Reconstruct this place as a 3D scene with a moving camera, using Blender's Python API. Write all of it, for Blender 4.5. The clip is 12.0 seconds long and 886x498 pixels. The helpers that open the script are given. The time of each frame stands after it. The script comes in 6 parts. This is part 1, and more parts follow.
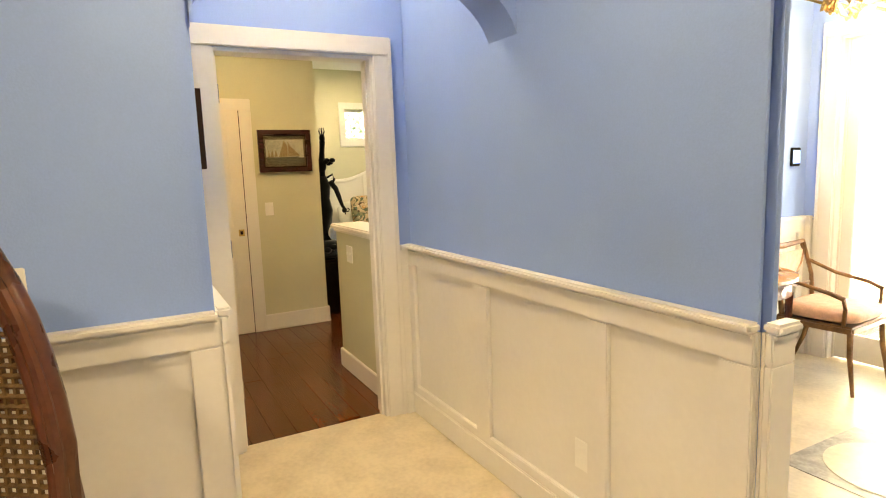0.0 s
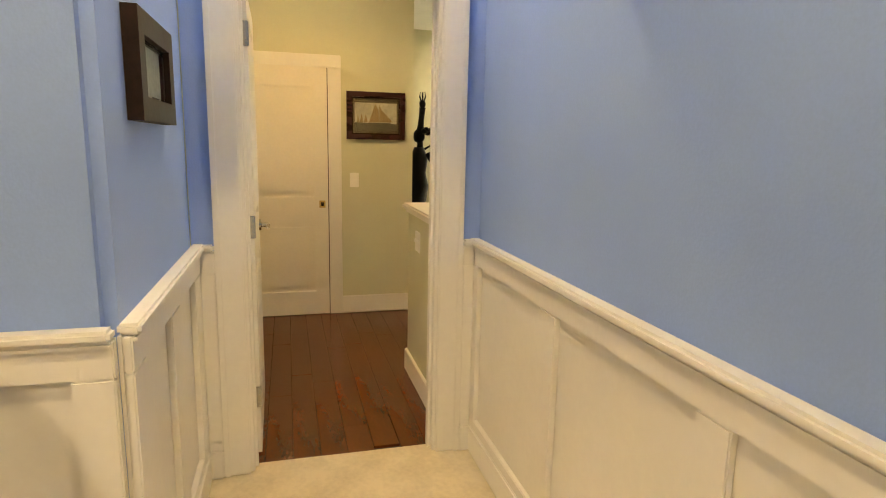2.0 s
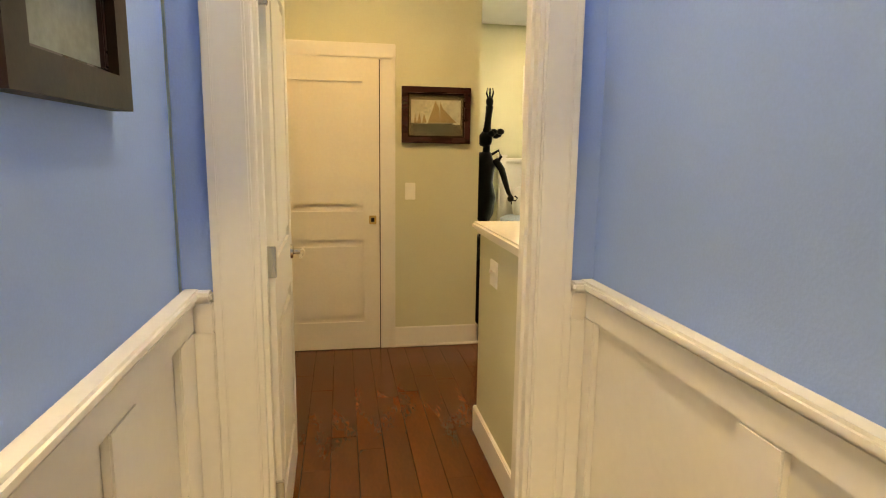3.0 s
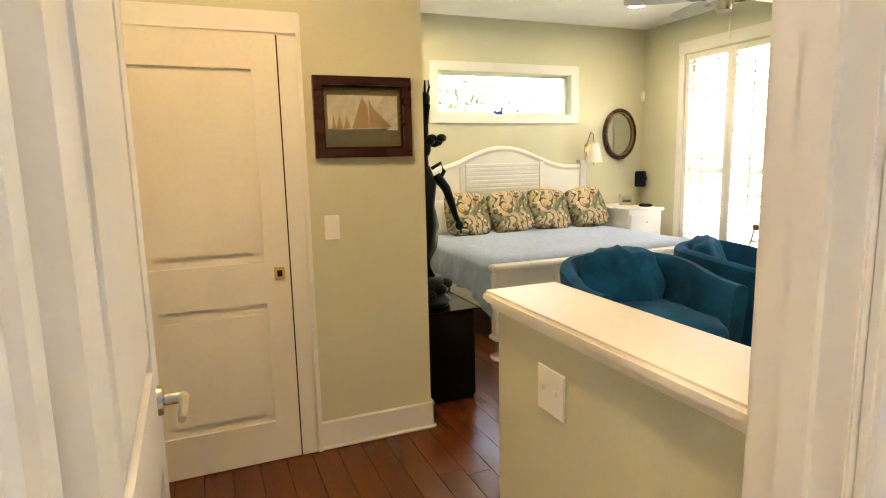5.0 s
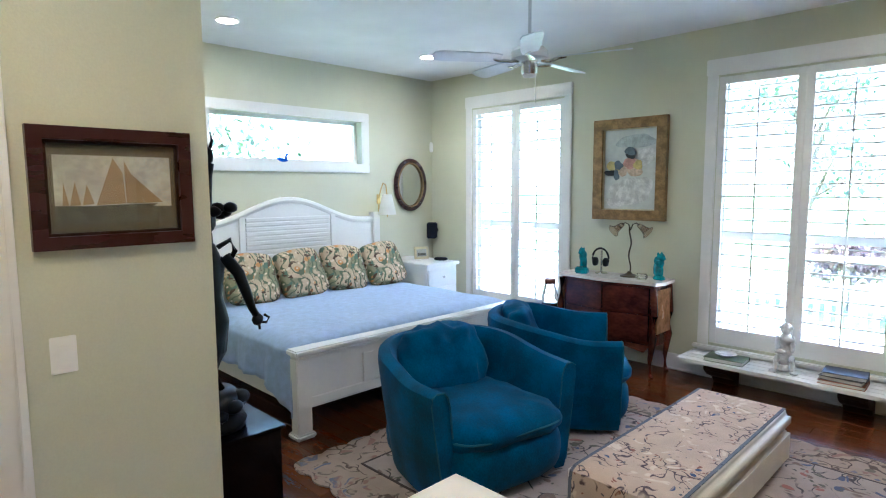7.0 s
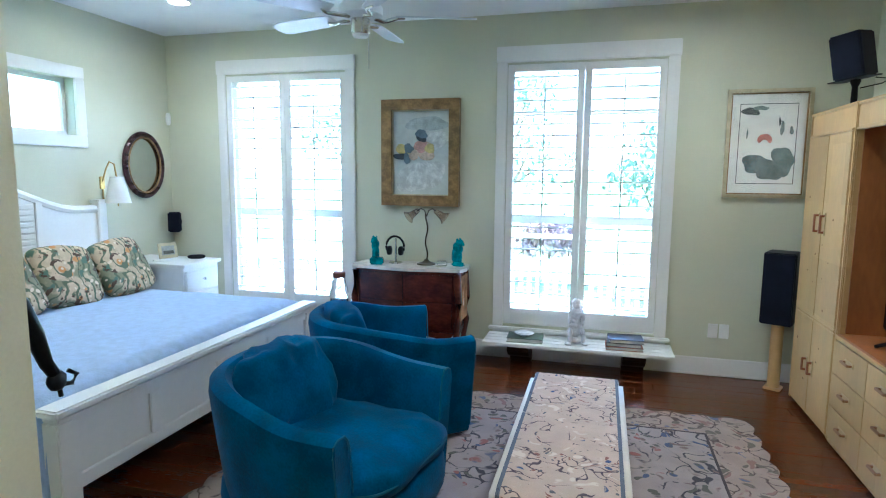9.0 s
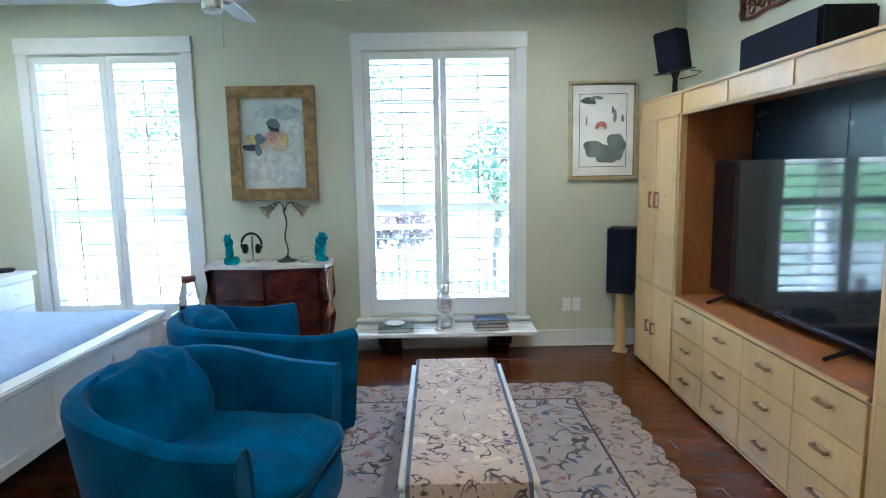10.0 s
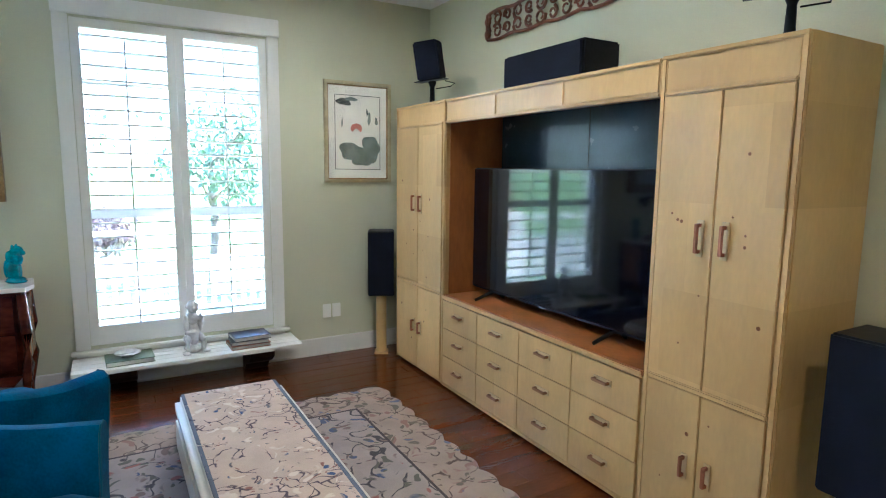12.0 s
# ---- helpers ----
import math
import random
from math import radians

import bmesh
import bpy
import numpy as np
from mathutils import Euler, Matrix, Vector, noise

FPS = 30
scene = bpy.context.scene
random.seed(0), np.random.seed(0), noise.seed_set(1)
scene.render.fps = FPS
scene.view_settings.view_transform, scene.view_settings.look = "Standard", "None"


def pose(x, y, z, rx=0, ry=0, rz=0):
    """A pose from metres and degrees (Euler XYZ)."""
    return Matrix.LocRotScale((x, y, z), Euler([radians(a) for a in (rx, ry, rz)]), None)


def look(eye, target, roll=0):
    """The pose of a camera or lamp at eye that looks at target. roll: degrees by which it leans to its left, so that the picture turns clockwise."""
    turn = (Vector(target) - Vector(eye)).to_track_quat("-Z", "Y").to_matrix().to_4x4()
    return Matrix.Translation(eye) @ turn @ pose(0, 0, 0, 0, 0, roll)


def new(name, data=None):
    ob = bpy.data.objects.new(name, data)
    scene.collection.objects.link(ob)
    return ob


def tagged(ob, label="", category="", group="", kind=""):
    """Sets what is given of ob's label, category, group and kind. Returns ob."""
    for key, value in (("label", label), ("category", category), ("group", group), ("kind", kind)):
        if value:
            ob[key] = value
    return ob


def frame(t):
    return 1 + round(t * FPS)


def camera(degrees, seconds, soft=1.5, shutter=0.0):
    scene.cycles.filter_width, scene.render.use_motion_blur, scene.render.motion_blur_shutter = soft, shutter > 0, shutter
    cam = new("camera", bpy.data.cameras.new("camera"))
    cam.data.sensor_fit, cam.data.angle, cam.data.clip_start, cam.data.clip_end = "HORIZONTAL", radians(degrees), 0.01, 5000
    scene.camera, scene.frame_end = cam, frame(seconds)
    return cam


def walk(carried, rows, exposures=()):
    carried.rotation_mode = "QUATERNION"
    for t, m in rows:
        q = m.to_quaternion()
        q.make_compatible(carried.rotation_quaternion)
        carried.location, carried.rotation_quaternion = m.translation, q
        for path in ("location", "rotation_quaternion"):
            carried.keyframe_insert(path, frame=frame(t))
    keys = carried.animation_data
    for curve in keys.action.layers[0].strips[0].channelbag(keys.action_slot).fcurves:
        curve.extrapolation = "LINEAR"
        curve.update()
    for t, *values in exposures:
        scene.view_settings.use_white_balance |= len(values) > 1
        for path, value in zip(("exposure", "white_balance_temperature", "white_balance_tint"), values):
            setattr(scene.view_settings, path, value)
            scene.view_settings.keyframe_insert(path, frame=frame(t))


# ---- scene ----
cam = camera(74.45, 12.0, soft=1.1)
PATH = [
    (0, (3.119, -1.462, 1.470), (1.371, -0.529, 1.194), -2.0),
    (0.5, (3.088, -1.316, 1.460), (1.336, -0.396, 1.170), -1.4),
    (1, (3.096, -1.062, 1.466), (1.308, -0.222, 1.149), -0.5),
    (1.5, (2.896, -0.932, 1.433), (1.055, -0.237, 1.075), 0.5),
    (2, (2.517, -0.860, 1.450), (0.616, -0.350, 1.099), 1.2),
    (2.5, (2.126, -0.776, 1.437), (0.182, -0.443, 1.108), 0.9),
    (4.5, (0.602, -0.906, 1.413), (-1.303, -0.386, 1.097), -1.8),
    (5, (0.416, -0.903, 1.476), (-1.411, -0.149, 1.164), -1.3),
    (5.5, (0.217, -0.949, 1.505), (-1.468, 0.095, 1.231), -2.0),
    (6, (-0.016, -0.890, 1.595), (-1.558, 0.363, 1.363), -0.5),
    (6.5, (-0.065, -0.808, 1.647), (-1.564, 0.501, 1.445), -0.8),
    (7, (-0.283, -0.739, 1.670), (-1.693, 0.664, 1.462), -0.3),
    (9, (-1.362, -0.677, 1.632), (-1.885, 1.237, 1.383), 0.5),
    (9.5, (-1.403, -0.660, 1.609), (-1.655, 1.308, 1.354), -0.1),
    (10, (-1.597, -0.643, 1.579), (-1.576, 1.339, 1.314), -1.0),
    (10.5, (-1.666, -0.721, 1.616), (-1.408, 1.245, 1.354), -0.3),
    (11, (-1.724, -0.668, 1.656), (-1.251, 1.245, 1.315), -1.5),
    (11.5, (-1.930, -0.488, 1.617), (-1.198, 1.346, 1.302), 0.4),
    (12, (-2.024, -0.308, 1.604), (-1.039, 1.411, 1.332), 0.7),
]
EXPOSURES = [(0, 4.58, 9300, 12), (1, 4.4, 9300, 12), (1.5, 4.35, 9600, 12), (2.5, 4.38, 10200, 11), (4.5, 4.70, 8900, 11), (5.5, 4.54, 7000, 17), (6, 4.50, 5900, 15), (6.5, 4.46, 5250, 14), (9.5, 4.5, 4550, 8), (10.5, 4.48, 4700, 8), (12, 4.48, 4900, 10)]
walk(cam, [(t, look(eye, target, roll)) for t, eye, target, roll in PATH], EXPOSURES)

# ---- light ----
world = bpy.data.worlds.new("sky")
scene.world = world
world.use_nodes = True
wn = world.node_tree.nodes
wsky = wn.new("ShaderNodeTexSky")
wsky.sky_type, wsky.sun_disc = "NISHITA", False
wsky.sun_elevation, wsky.sun_rotation = radians(48), radians(95)
wn["Background"].inputs["Strength"].default_value = 0.15
world.node_tree.links.new(wsky.outputs["Color"], wn["Background"].inputs["Color"])


def lamp(name, kind, m, energy, color, **more):
    data = bpy.data.lights.new(name, kind)
    data.energy, data.color = energy, color
    if kind == "AREA":
        data.shape, data.size, data.size_y = "RECTANGLE", more["w"], more["h"]
    if kind == "SUN":
        data.angle = more["angle"]
    if kind == "SPOT":
        data.spot_size, data.spot_blend, data.shadow_soft_size = more["cone"], 0.7, more["soft"]
    if kind == "POINT":
        data.shadow_soft_size = more["soft"]
    ob = new(name, data)
    ob.matrix_world = m
    return ob


# sun stands along the window wall, so that it lights the porch and no direct beam enters
lamp("sun", "SUN", look((10, -0.8, 11), (0, 0, 0)), 5.0, (1.0, 0.95, 0.87), angle=radians(0.5))
WARM = (1.0, 0.47, 0.015)
# the lamp at (3.4, -2.6) is added in place of living room window light
LAMPS = [(-1.35, -0.70, 2.99, 1.25, WARM), (-4.85, 1.42, 2.99, 0.95, (1, 0.93, 0.82)), (-4.70, 3.46, 2.99, 0.95, (1, 0.93, 0.82)), (-0.75, 1.75, 2.99, 0.35, (1, 0.92, 0.78)), (-0.75, 3.3, 2.99, 0.35, (1, 0.92, 0.78)), (0.42, -0.66, 2.99, 0.10, (1.0, 0.80, 0.52)), (2.0, -1.0, 2.99, 2.0, (1.0, 0.84, 0.6)), (3.4, -2.6, 2.99, 7.0, (1.0, 0.88, 0.72)), (3.2, 1.2, 2.99, 3.4, (1.0, 0.82, 0.55))]
lamp("chandelier_bulb", "POINT", pose(1.25, 2.30, 2.26), 2.5, (1.0, 0.78, 0.45), soft=0.08)
for x, y, z, e, c in LAMPS:
    lamp("downlight_and_fill", "SPOT", look((x, y, z - 0.03), (x, y + 0.0001, 0)), e, c, cone=radians(140), soft=0.05)

# ---- materials ----


def material(name, color, rough=0.6, metal=0.0, scale=6.0, vary=0.12, grain=60.0, bump=0.05, stretch=(1, 1, 1), second=None, mixat=(0.4, 0.65), random_tint=0.0, island=False, **more):
    """Principled paint with variation at two scales and fine relief."""
    m = bpy.data.materials.new(name)
    m.use_nodes = True
    nt = m.node_tree
    n, l = nt.nodes, nt.links
    b = n["Principled BSDF"]
    co = n.new("ShaderNodeTexCoord")
    mp = n.new("ShaderNodeMapping")
    mp.inputs["Scale"].default_value = stretch
    l.new(co.outputs["Object"], mp.inputs["Vector"])
    big = n.new("ShaderNodeTexNoise")
    big.inputs["Scale"].default_value, big.inputs["Detail"].default_value = scale, 4
    fine = n.new("ShaderNodeTexNoise")
    fine.inputs["Scale"].default_value, fine.inputs["Detail"].default_value = grain, 3
    l.new(mp.outputs["Vector"], big.inputs["Vector"])
    l.new(mp.outputs["Vector"], fine.inputs["Vector"])
    ramp = n.new("ShaderNodeValToRGB")
    dark = [c * (1 - vary) for c in color]
    light = [min(1, c * (1 + vary)) for c in color]
    ramp.color_ramp.elements[0].position, ramp.color_ramp.elements[1].position = mixat
    ramp.color_ramp.elements[0].color = (*(second or dark), 1)
    ramp.color_ramp.elements[1].color = (*light, 1)
    mix = n.new("ShaderNodeMath")
    mix.operation = "MULTIPLY_ADD"
    mix.inputs[1].default_value = 0.3
    l.new(fine.outputs["Fac"], mix.inputs[0])
    scl = n.new("ShaderNodeMath")
    scl.operation = "MULTIPLY"
    scl.inputs[1].default_value = 0.7
    l.new(big.outputs["Fac"], scl.inputs[0])
    l.new(scl.outputs[0], mix.inputs[2])
    l.new(mix.outputs[0], ramp.inputs["Fac"])
    out = ramp.outputs["Color"]
    if random_tint:
        src = n.new("ShaderNodeNewGeometry") if island else n.new("ShaderNodeObjectInfo")
        val = n.new("ShaderNodeMapRange")
        val.inputs["To Min"].default_value, val.inputs["To Max"].default_value = 1 - random_tint, 1 + random_tint
        l.new(src.outputs["Random Per Island" if island else "Random"], val.inputs["Value"])
        hsv = n.new("ShaderNodeHueSaturation")
        l.new(val.outputs["Result"], hsv.inputs["Value"])
        l.new(out, hsv.inputs["Color"])
        out = hsv.outputs["Color"]
    l.new(out, b.inputs["Base Color"])
    b.inputs["Roughness"].default_value, b.inputs["Metallic"].default_value = rough, metal
    rr = n.new("ShaderNodeMapRange")
    rr.inputs["To Min"].default_value, rr.inputs["To Max"].default_value = max(0.02, rough - 0.08), min(1, rough + 0.08)
    l.new(big.outputs["Fac"], rr.inputs["Value"])
    l.new(rr.outputs["Result"], b.inputs["Roughness"])
    for key, value in more.items():
        b.inputs[key.replace("_", " ")].default_value = value
    if bump:
        bp = n.new("ShaderNodeBump")
        bp.inputs["Strength"].default_value, bp.inputs["Distance"].default_value = bump, 0.01
        l.new(fine.outputs["Fac"], bp.inputs["Height"])
        l.new(bp.outputs["Normal"], b.inputs["Normal"])
    return m


def glow(name, color, strength):
    m = bpy.data.materials.new(name)
    m.use_nodes = True
    b = m.node_tree.nodes["Principled BSDF"]
    b.inputs["Base Color"].default_value = (*color, 1)
    b.inputs["Emission Color"].default_value = (*color, 1)
    b.inputs["Emission Strength"].default_value = strength
    return m


def clear(name, color=(1, 1, 1), rough=0.0):
    m = bpy.data.materials.new(name)
    m.use_nodes = True
    b = m.node_tree.nodes["Principled BSDF"]
    b.inputs["Base Color"].default_value = (*color, 1)
    b.inputs["Roughness"].default_value = rough
    b.inputs["Transmission Weight"].default_value = 1.0
    b.inputs["IOR"].default_value = 1.45
    return m


BLUE = material("blue_wall_paint", (0.27, 0.42, 0.80), 0.62, vary=0.05, scale=1.2, grain=140, bump=0.08)
SAGE = material("sage_wall_paint", (0.61, 0.60, 0.44), 0.62, vary=0.05, scale=1.2, grain=140, bump=0.08)
WHITE = material("white_trim_paint", (0.80, 0.78, 0.73), 0.35, vary=0.03, scale=2, grain=40, bump=0.012)
CREAM = material("cream_door_paint", (0.80, 0.76, 0.68), 0.38, vary=0.04, scale=2, grain=50, bump=0.03)
CEIL = material("ceiling_paint", (0.86, 0.86, 0.84), 0.8, vary=0.04, scale=2, grain=120, bump=0.08)
PLANK = material("dark_plank_wood", (0.105, 0.027, 0.006), 0.22, vary=0.18, scale=1.6, grain=24, bump=0.045, stretch=(1, 3, 3), random_tint=0.12)
JOINT = material("plank_joint", (0.045, 0.017, 0.009), 0.7)
STONE = material("honed_limestone", (0.58, 0.51, 0.38), 0.34, vary=0.16, scale=5, grain=40, bump=0.06, second=(0.50, 0.43, 0.31), mixat=(0.30, 0.60))
MEDAL = material("grey_stone_inlay", (0.34, 0.32, 0.27), 0.35, vary=0.3, scale=14, grain=60)
SPREAD = material("blue_grey_bedspread", (0.40, 0.50, 0.70), 0.9, vary=0.1, scale=18, grain=110, bump=0.5, Sheen_Weight=0.2)
LINEN = material("white_linen", (0.75, 0.74, 0.70), 0.9, vary=0.05, scale=9, grain=120, bump=0.2)
TEAL = material("teal_velvet", (0.001, 0.074, 0.178), 0.9, vary=0.3, scale=6, grain=90, bump=0.15, Sheen_Weight=0.04, Specular_IOR_Level=0.15)
TEALPIPE = material("teal_piping", (0.003, 0.085, 0.16), 0.85, vary=0.1)
BIRCH = material("birch_veneer", (0.62, 0.40, 0.155), 0.34, vary=0.08, scale=2.5, grain=26, bump=0.03, stretch=(2, 2, 0.7), random_tint=0.07)
BIRCHIN = material("orange_cabinet_interior", (0.34, 0.12, 0.028), 0.42, vary=0.2, scale=3, grain=20, stretch=(2, 2, 0.6))


def veneer_blocks(m, w, h, low):
    """Patchwork of veneer leaves: slight differences in tone from block to block."""
    n, l = m.node_tree.nodes, m.node_tree.links
    b = n["Principled BSDF"]
    co = n.new("ShaderNodeTexCoord")
    sp = n.new("ShaderNodeSeparateXYZ")
    cb = n.new("ShaderNodeCombineXYZ")
    l.new(co.outputs["Object"], sp.inputs[0])
    l.new(sp.outputs["Y"], cb.inputs["X"])
    l.new(sp.outputs["Z"], cb.inputs["Y"])
    br = n.new("ShaderNodeTexBrick")
    br.inputs["Scale"].default_value, br.inputs["Mortar Size"].default_value = 1.0, 0.0
    br.inputs["Brick Width"].default_value, br.inputs["Row Height"].default_value = w, h
    br.inputs["Color1"].default_value, br.inputs["Color2"].default_value = (1, 1, 1, 1), (low, low * 0.97, low * 0.92, 1)
    l.new(cb.outputs[0], br.inputs["Vector"])
    mx = n.new("ShaderNodeMixRGB")
    mx.blend_type = "MULTIPLY"
    mx.inputs["Fac"].default_value = 1.0
    l.new(b.inputs["Base Color"].links[0].from_socket, mx.inputs["Color1"])
    l.new(br.outputs["Color"], mx.inputs["Color2"])
    l.new(mx.outputs["Color"], b.inputs["Base Color"])


veneer_blocks(BIRCH, 0.21, 0.37, 0.86)
KNOT = material("veneer_knot", (0.22, 0.09, 0.03), 0.5)
BLACK = material("black_satin", (0.010, 0.011, 0.014), 0.42, vary=0.2, Specular_IOR_Level=0.12)
SPKCLOTH = material("black_speaker_cloth", (0.008, 0.010, 0.020), 0.8, vary=0.2, grain=400, bump=0.3, Specular_IOR_Level=0.12)
SCREEN = material("tv_screen_glass", (0.002, 0.003, 0.006), 0.02, vary=0.1, bump=0)
GREYTV = material("dark_glass_panel", (0.02, 0.035, 0.05), 0.25, vary=0.15, bump=0.0, Specular_IOR_Level=0.3)
MAHOG = material("mahogany_frame", (0.030, 0.004, 0.004), 0.28, vary=0.08, scale=5, grain=30, stretch=(1, 4, 4))
WALNUT = material("polished_walnut", (0.085, 0.018, 0.009), 0.20, vary=0.5, scale=4, grain=22, bump=0.03, stretch=(1, 3, 2))
WALSIDE = material("light_walnut_inlay", (0.36, 0.17, 0.07), 0.25, vary=0.35, scale=4, grain=22, stretch=(1, 3, 2))
DARKWOOD = material("dark_carved_wood", (0.022, 0.010, 0.006), 0.5, vary=0.4, scale=8, Specular_IOR_Level=0.2)
CARVE = material("brown_carved_wood", (0.19, 0.065, 0.030), 0.5, vary=0.35, scale=12)
GOLD = material("antique_gilt", (0.27, 0.165, 0.06), 0.42, 0.3, vary=0.35, scale=14, grain=60, bump=0.12)
SILVERGILT = material("champagne_gilt", (0.55, 0.48, 0.30), 0.35, 0.5, vary=0.15, scale=14)
CHROME = material("brushed_nickel", (0.62, 0.62, 0.60), 0.25, 1.0, vary=0.08)
BRASS = material("brass", (0.55, 0.38, 0.14), 0.3, 0.9, vary=0.15)
MARBLE = material("pale_marble", (0.72, 0.66, 0.60), 0.18, vary=0.12, scale=9, grain=30)
TURQ = material("turquoise_glaze", (0.01, 0.24, 0.30), 0.16, vary=0.45, scale=18, grain=60)
PORCELAIN = material("white_porcelain", (0.72, 0.70, 0.69), 0.28, vary=0.12, scale=18, grain=60)
STATUE = material("black_bronze", (0.004, 0.005, 0.006), 0.38, 0.1, vary=0.4, scale=9, Specular_IOR_Level=0.2)
LACQUER = material("black_lacquer", (0.004, 0.004, 0.005), 0.14, vary=0.3, Specular_IOR_Level=0.2)
PLATE = material("switch_plastic", (0.88, 0.87, 0.82), 0.35, vary=0.03)
FANBLADE = material("pale_fan_blade", (0.66, 0.68, 0.70), 0.35, vary=0.06)
MATT = material("picture_mat", (0.075, 0.062, 0.040), 0.8, vary=0.08)
PHOTO = material("sepia_sky", (0.34, 0.34, 0.30), 0.6, vary=0.25, scale=7)
SAIL = material("sepia_sail", (0.21, 0.150, 0.075), 0.6, vary=0.15)
SEA = material("sepia_sea", (0.07, 0.07, 0.05), 0.6, vary=0.4, scale=30)
CANE = material("woven_cane", (0.15, 0.085, 0.028), 0.55, vary=0.3, scale=30, grain=160, bump=0.4)
CANEWOOD = material("dark_chair_wood", (0.10, 0.035, 0.016), 0.28, vary=0.4, scale=9)
PINKVELVET = material("rose_velvet", (0.50, 0.13, 0.095), 0.9, vary=0.25, scale=30, grain=120, bump=0.3, Sheen_Weight=0.3)
PINKSILK = material("peach_silk", (0.66, 0.40, 0.28), 0.6, vary=0.15, scale=20)
PANE = clear("window_glass")
TINT = clear("pale_jar_glass", (0.93, 0.96, 0.95))
LAWN = material("lawn", (0.10, 0.17, 0.05), 0.95, vary=0.35, scale=0.8, grain=9, bump=0.2)
DECK = material("pale_porch_boards", (0.78, 0.78, 0.77), 0.6, vary=0.1, scale=3)
LEAF = material("leaf_green", (0.12, 0.18, 0.10), 0.6, vary=0.4, scale=2, random_tint=0.35, island=True)
BLOOM = material("red_leaf", (0.28, 0.18, 0.16), 0.6, vary=0.3, random_tint=0.3, island=True)
BARK = material("bark", (0.15, 0.11, 0.08), 0.9, vary=0.3, scale=10, bump=0.5)
BULB = glow("lamp_glow", (1.0, 0.86, 0.62), 14)
THERMO = glow("thermostat_screen", (0.10, 0.22, 0.75), 0.6)

# ---- mesh tools ----


def box(bm, x0, y0, z0, x1, y1, z1, bev=0.0, seg=2):
    """An upright block between two corners, with eased edges."""
    r = bmesh.ops.create_cube(bm, size=1.0)
    vs = r["verts"]
    for v in vs:
        v.co = Vector(((x0 + x1) / 2 + v.co.x * abs(x1 - x0), (y0 + y1) / 2 + v.co.y * abs(y1 - y0), (z0 + z1) / 2 + v.co.z * abs(z1 - z0)))
    if bev:
        es = list({e for v in vs for e in v.link_edges})
        bmesh.ops.bevel(bm, geom=es, offset=min(bev, 0.45 * min(abs(x1 - x0), abs(y1 - y0), abs(z1 - z0))), segments=seg, affect="EDGES", clamp_overlap=True)
    return bm


def cube(x0, y0, z0, x1, y1, z1, bev=0.0, seg=2):
    return box(bmesh.new(), x0, y0, z0, x1, y1, z1, bev, seg)


def lathe(bm, profile, seg=20, at=(0, 0, 0), squash=(1, 1)):
    """A turned shape from (radius, height) pairs."""
    rings = []
    for r, z in profile:
        rings.append([bm.verts.new((at[0] + squash[0] * r * math.cos(2 * math.pi * i / seg), at[1] + squash[1] * r * math.sin(2 * math.pi * i / seg), at[2] + z)) for i in range(seg)])
    for a, b in zip(rings, rings[1:]):
        for i in range(seg):
            bm.faces.new((a[i], a[(i + 1) % seg], b[(i + 1) % seg], b[i]))
    bm.faces.new(list(reversed(rings[0])))
    bm.faces.new(rings[-1])
    return bm


def tube(bm, pts, radius, seg=8):
    """A round bar along points; radius a number or one for each point."""
    pts = [Vector(p) for p in pts]
    rs = radius if isinstance(radius, (list, tuple)) else [radius] * len(pts)
    rings = []
    up = Vector((0, 0, 1))
    for i, p in enumerate(pts):
        d = (pts[min(i + 1, len(pts) - 1)] - pts[max(i - 1, 0)]).normalized()
        side = d.cross(up)
        if side.length < 0.05:
            side = d.cross(Vector((1, 0, 0)))
        side.normalize()
        other = d.cross(side)
        rings.append([bm.verts.new(p + rs[i] * (math.cos(2 * math.pi * k / seg) * side + math.sin(2 * math.pi * k / seg) * other)) for k in range(seg)])
    for a, b in zip(rings, rings[1:]):
        for i in range(seg):
            bm.faces.new((a[i], a[(i + 1) % seg], b[(i + 1) % seg], b[i]))
    bm.faces.new(list(reversed(rings[0])))
    bm.faces.new(rings[-1])
    return bm


def pillow_shape(bm, sx, sy, sz, power=0.45, nu=20, nv=12, at=(0, 0, 0), wrinkle=0.0):
    """A stuffed block: rounded in plan and in height."""
    def sgn(v, p):
        return math.copysign(abs(v) ** p, v)
    rings = []
    for j in range(1, nv):
        v = -math.pi / 2 + math.pi * j / nv
        ring = []
        for i in range(nu):
            u = 2 * math.pi * i / nu
            p = Vector((sx / 2 * sgn(math.cos(v), power) * sgn(math.cos(u), power), sy / 2 * sgn(math.cos(v), power) * sgn(math.sin(u), power), sz / 2 * sgn(math.sin(v), 0.8)))
            if wrinkle:
                p += p.normalized() * wrinkle * noise.noise(p * 9 + Vector(at) * 3)
            ring.append(bm.verts.new(p + Vector(at)))
        rings.append(ring)
    for a, b in zip(rings, rings[1:]):
        for i in range(nu):
            bm.faces.new((a[i], a[(i + 1) % nu], b[(i + 1) % nu], b[i]))
    bm.faces.new(list(reversed(rings[0])))
    bm.faces.new(rings[-1])
    return bm


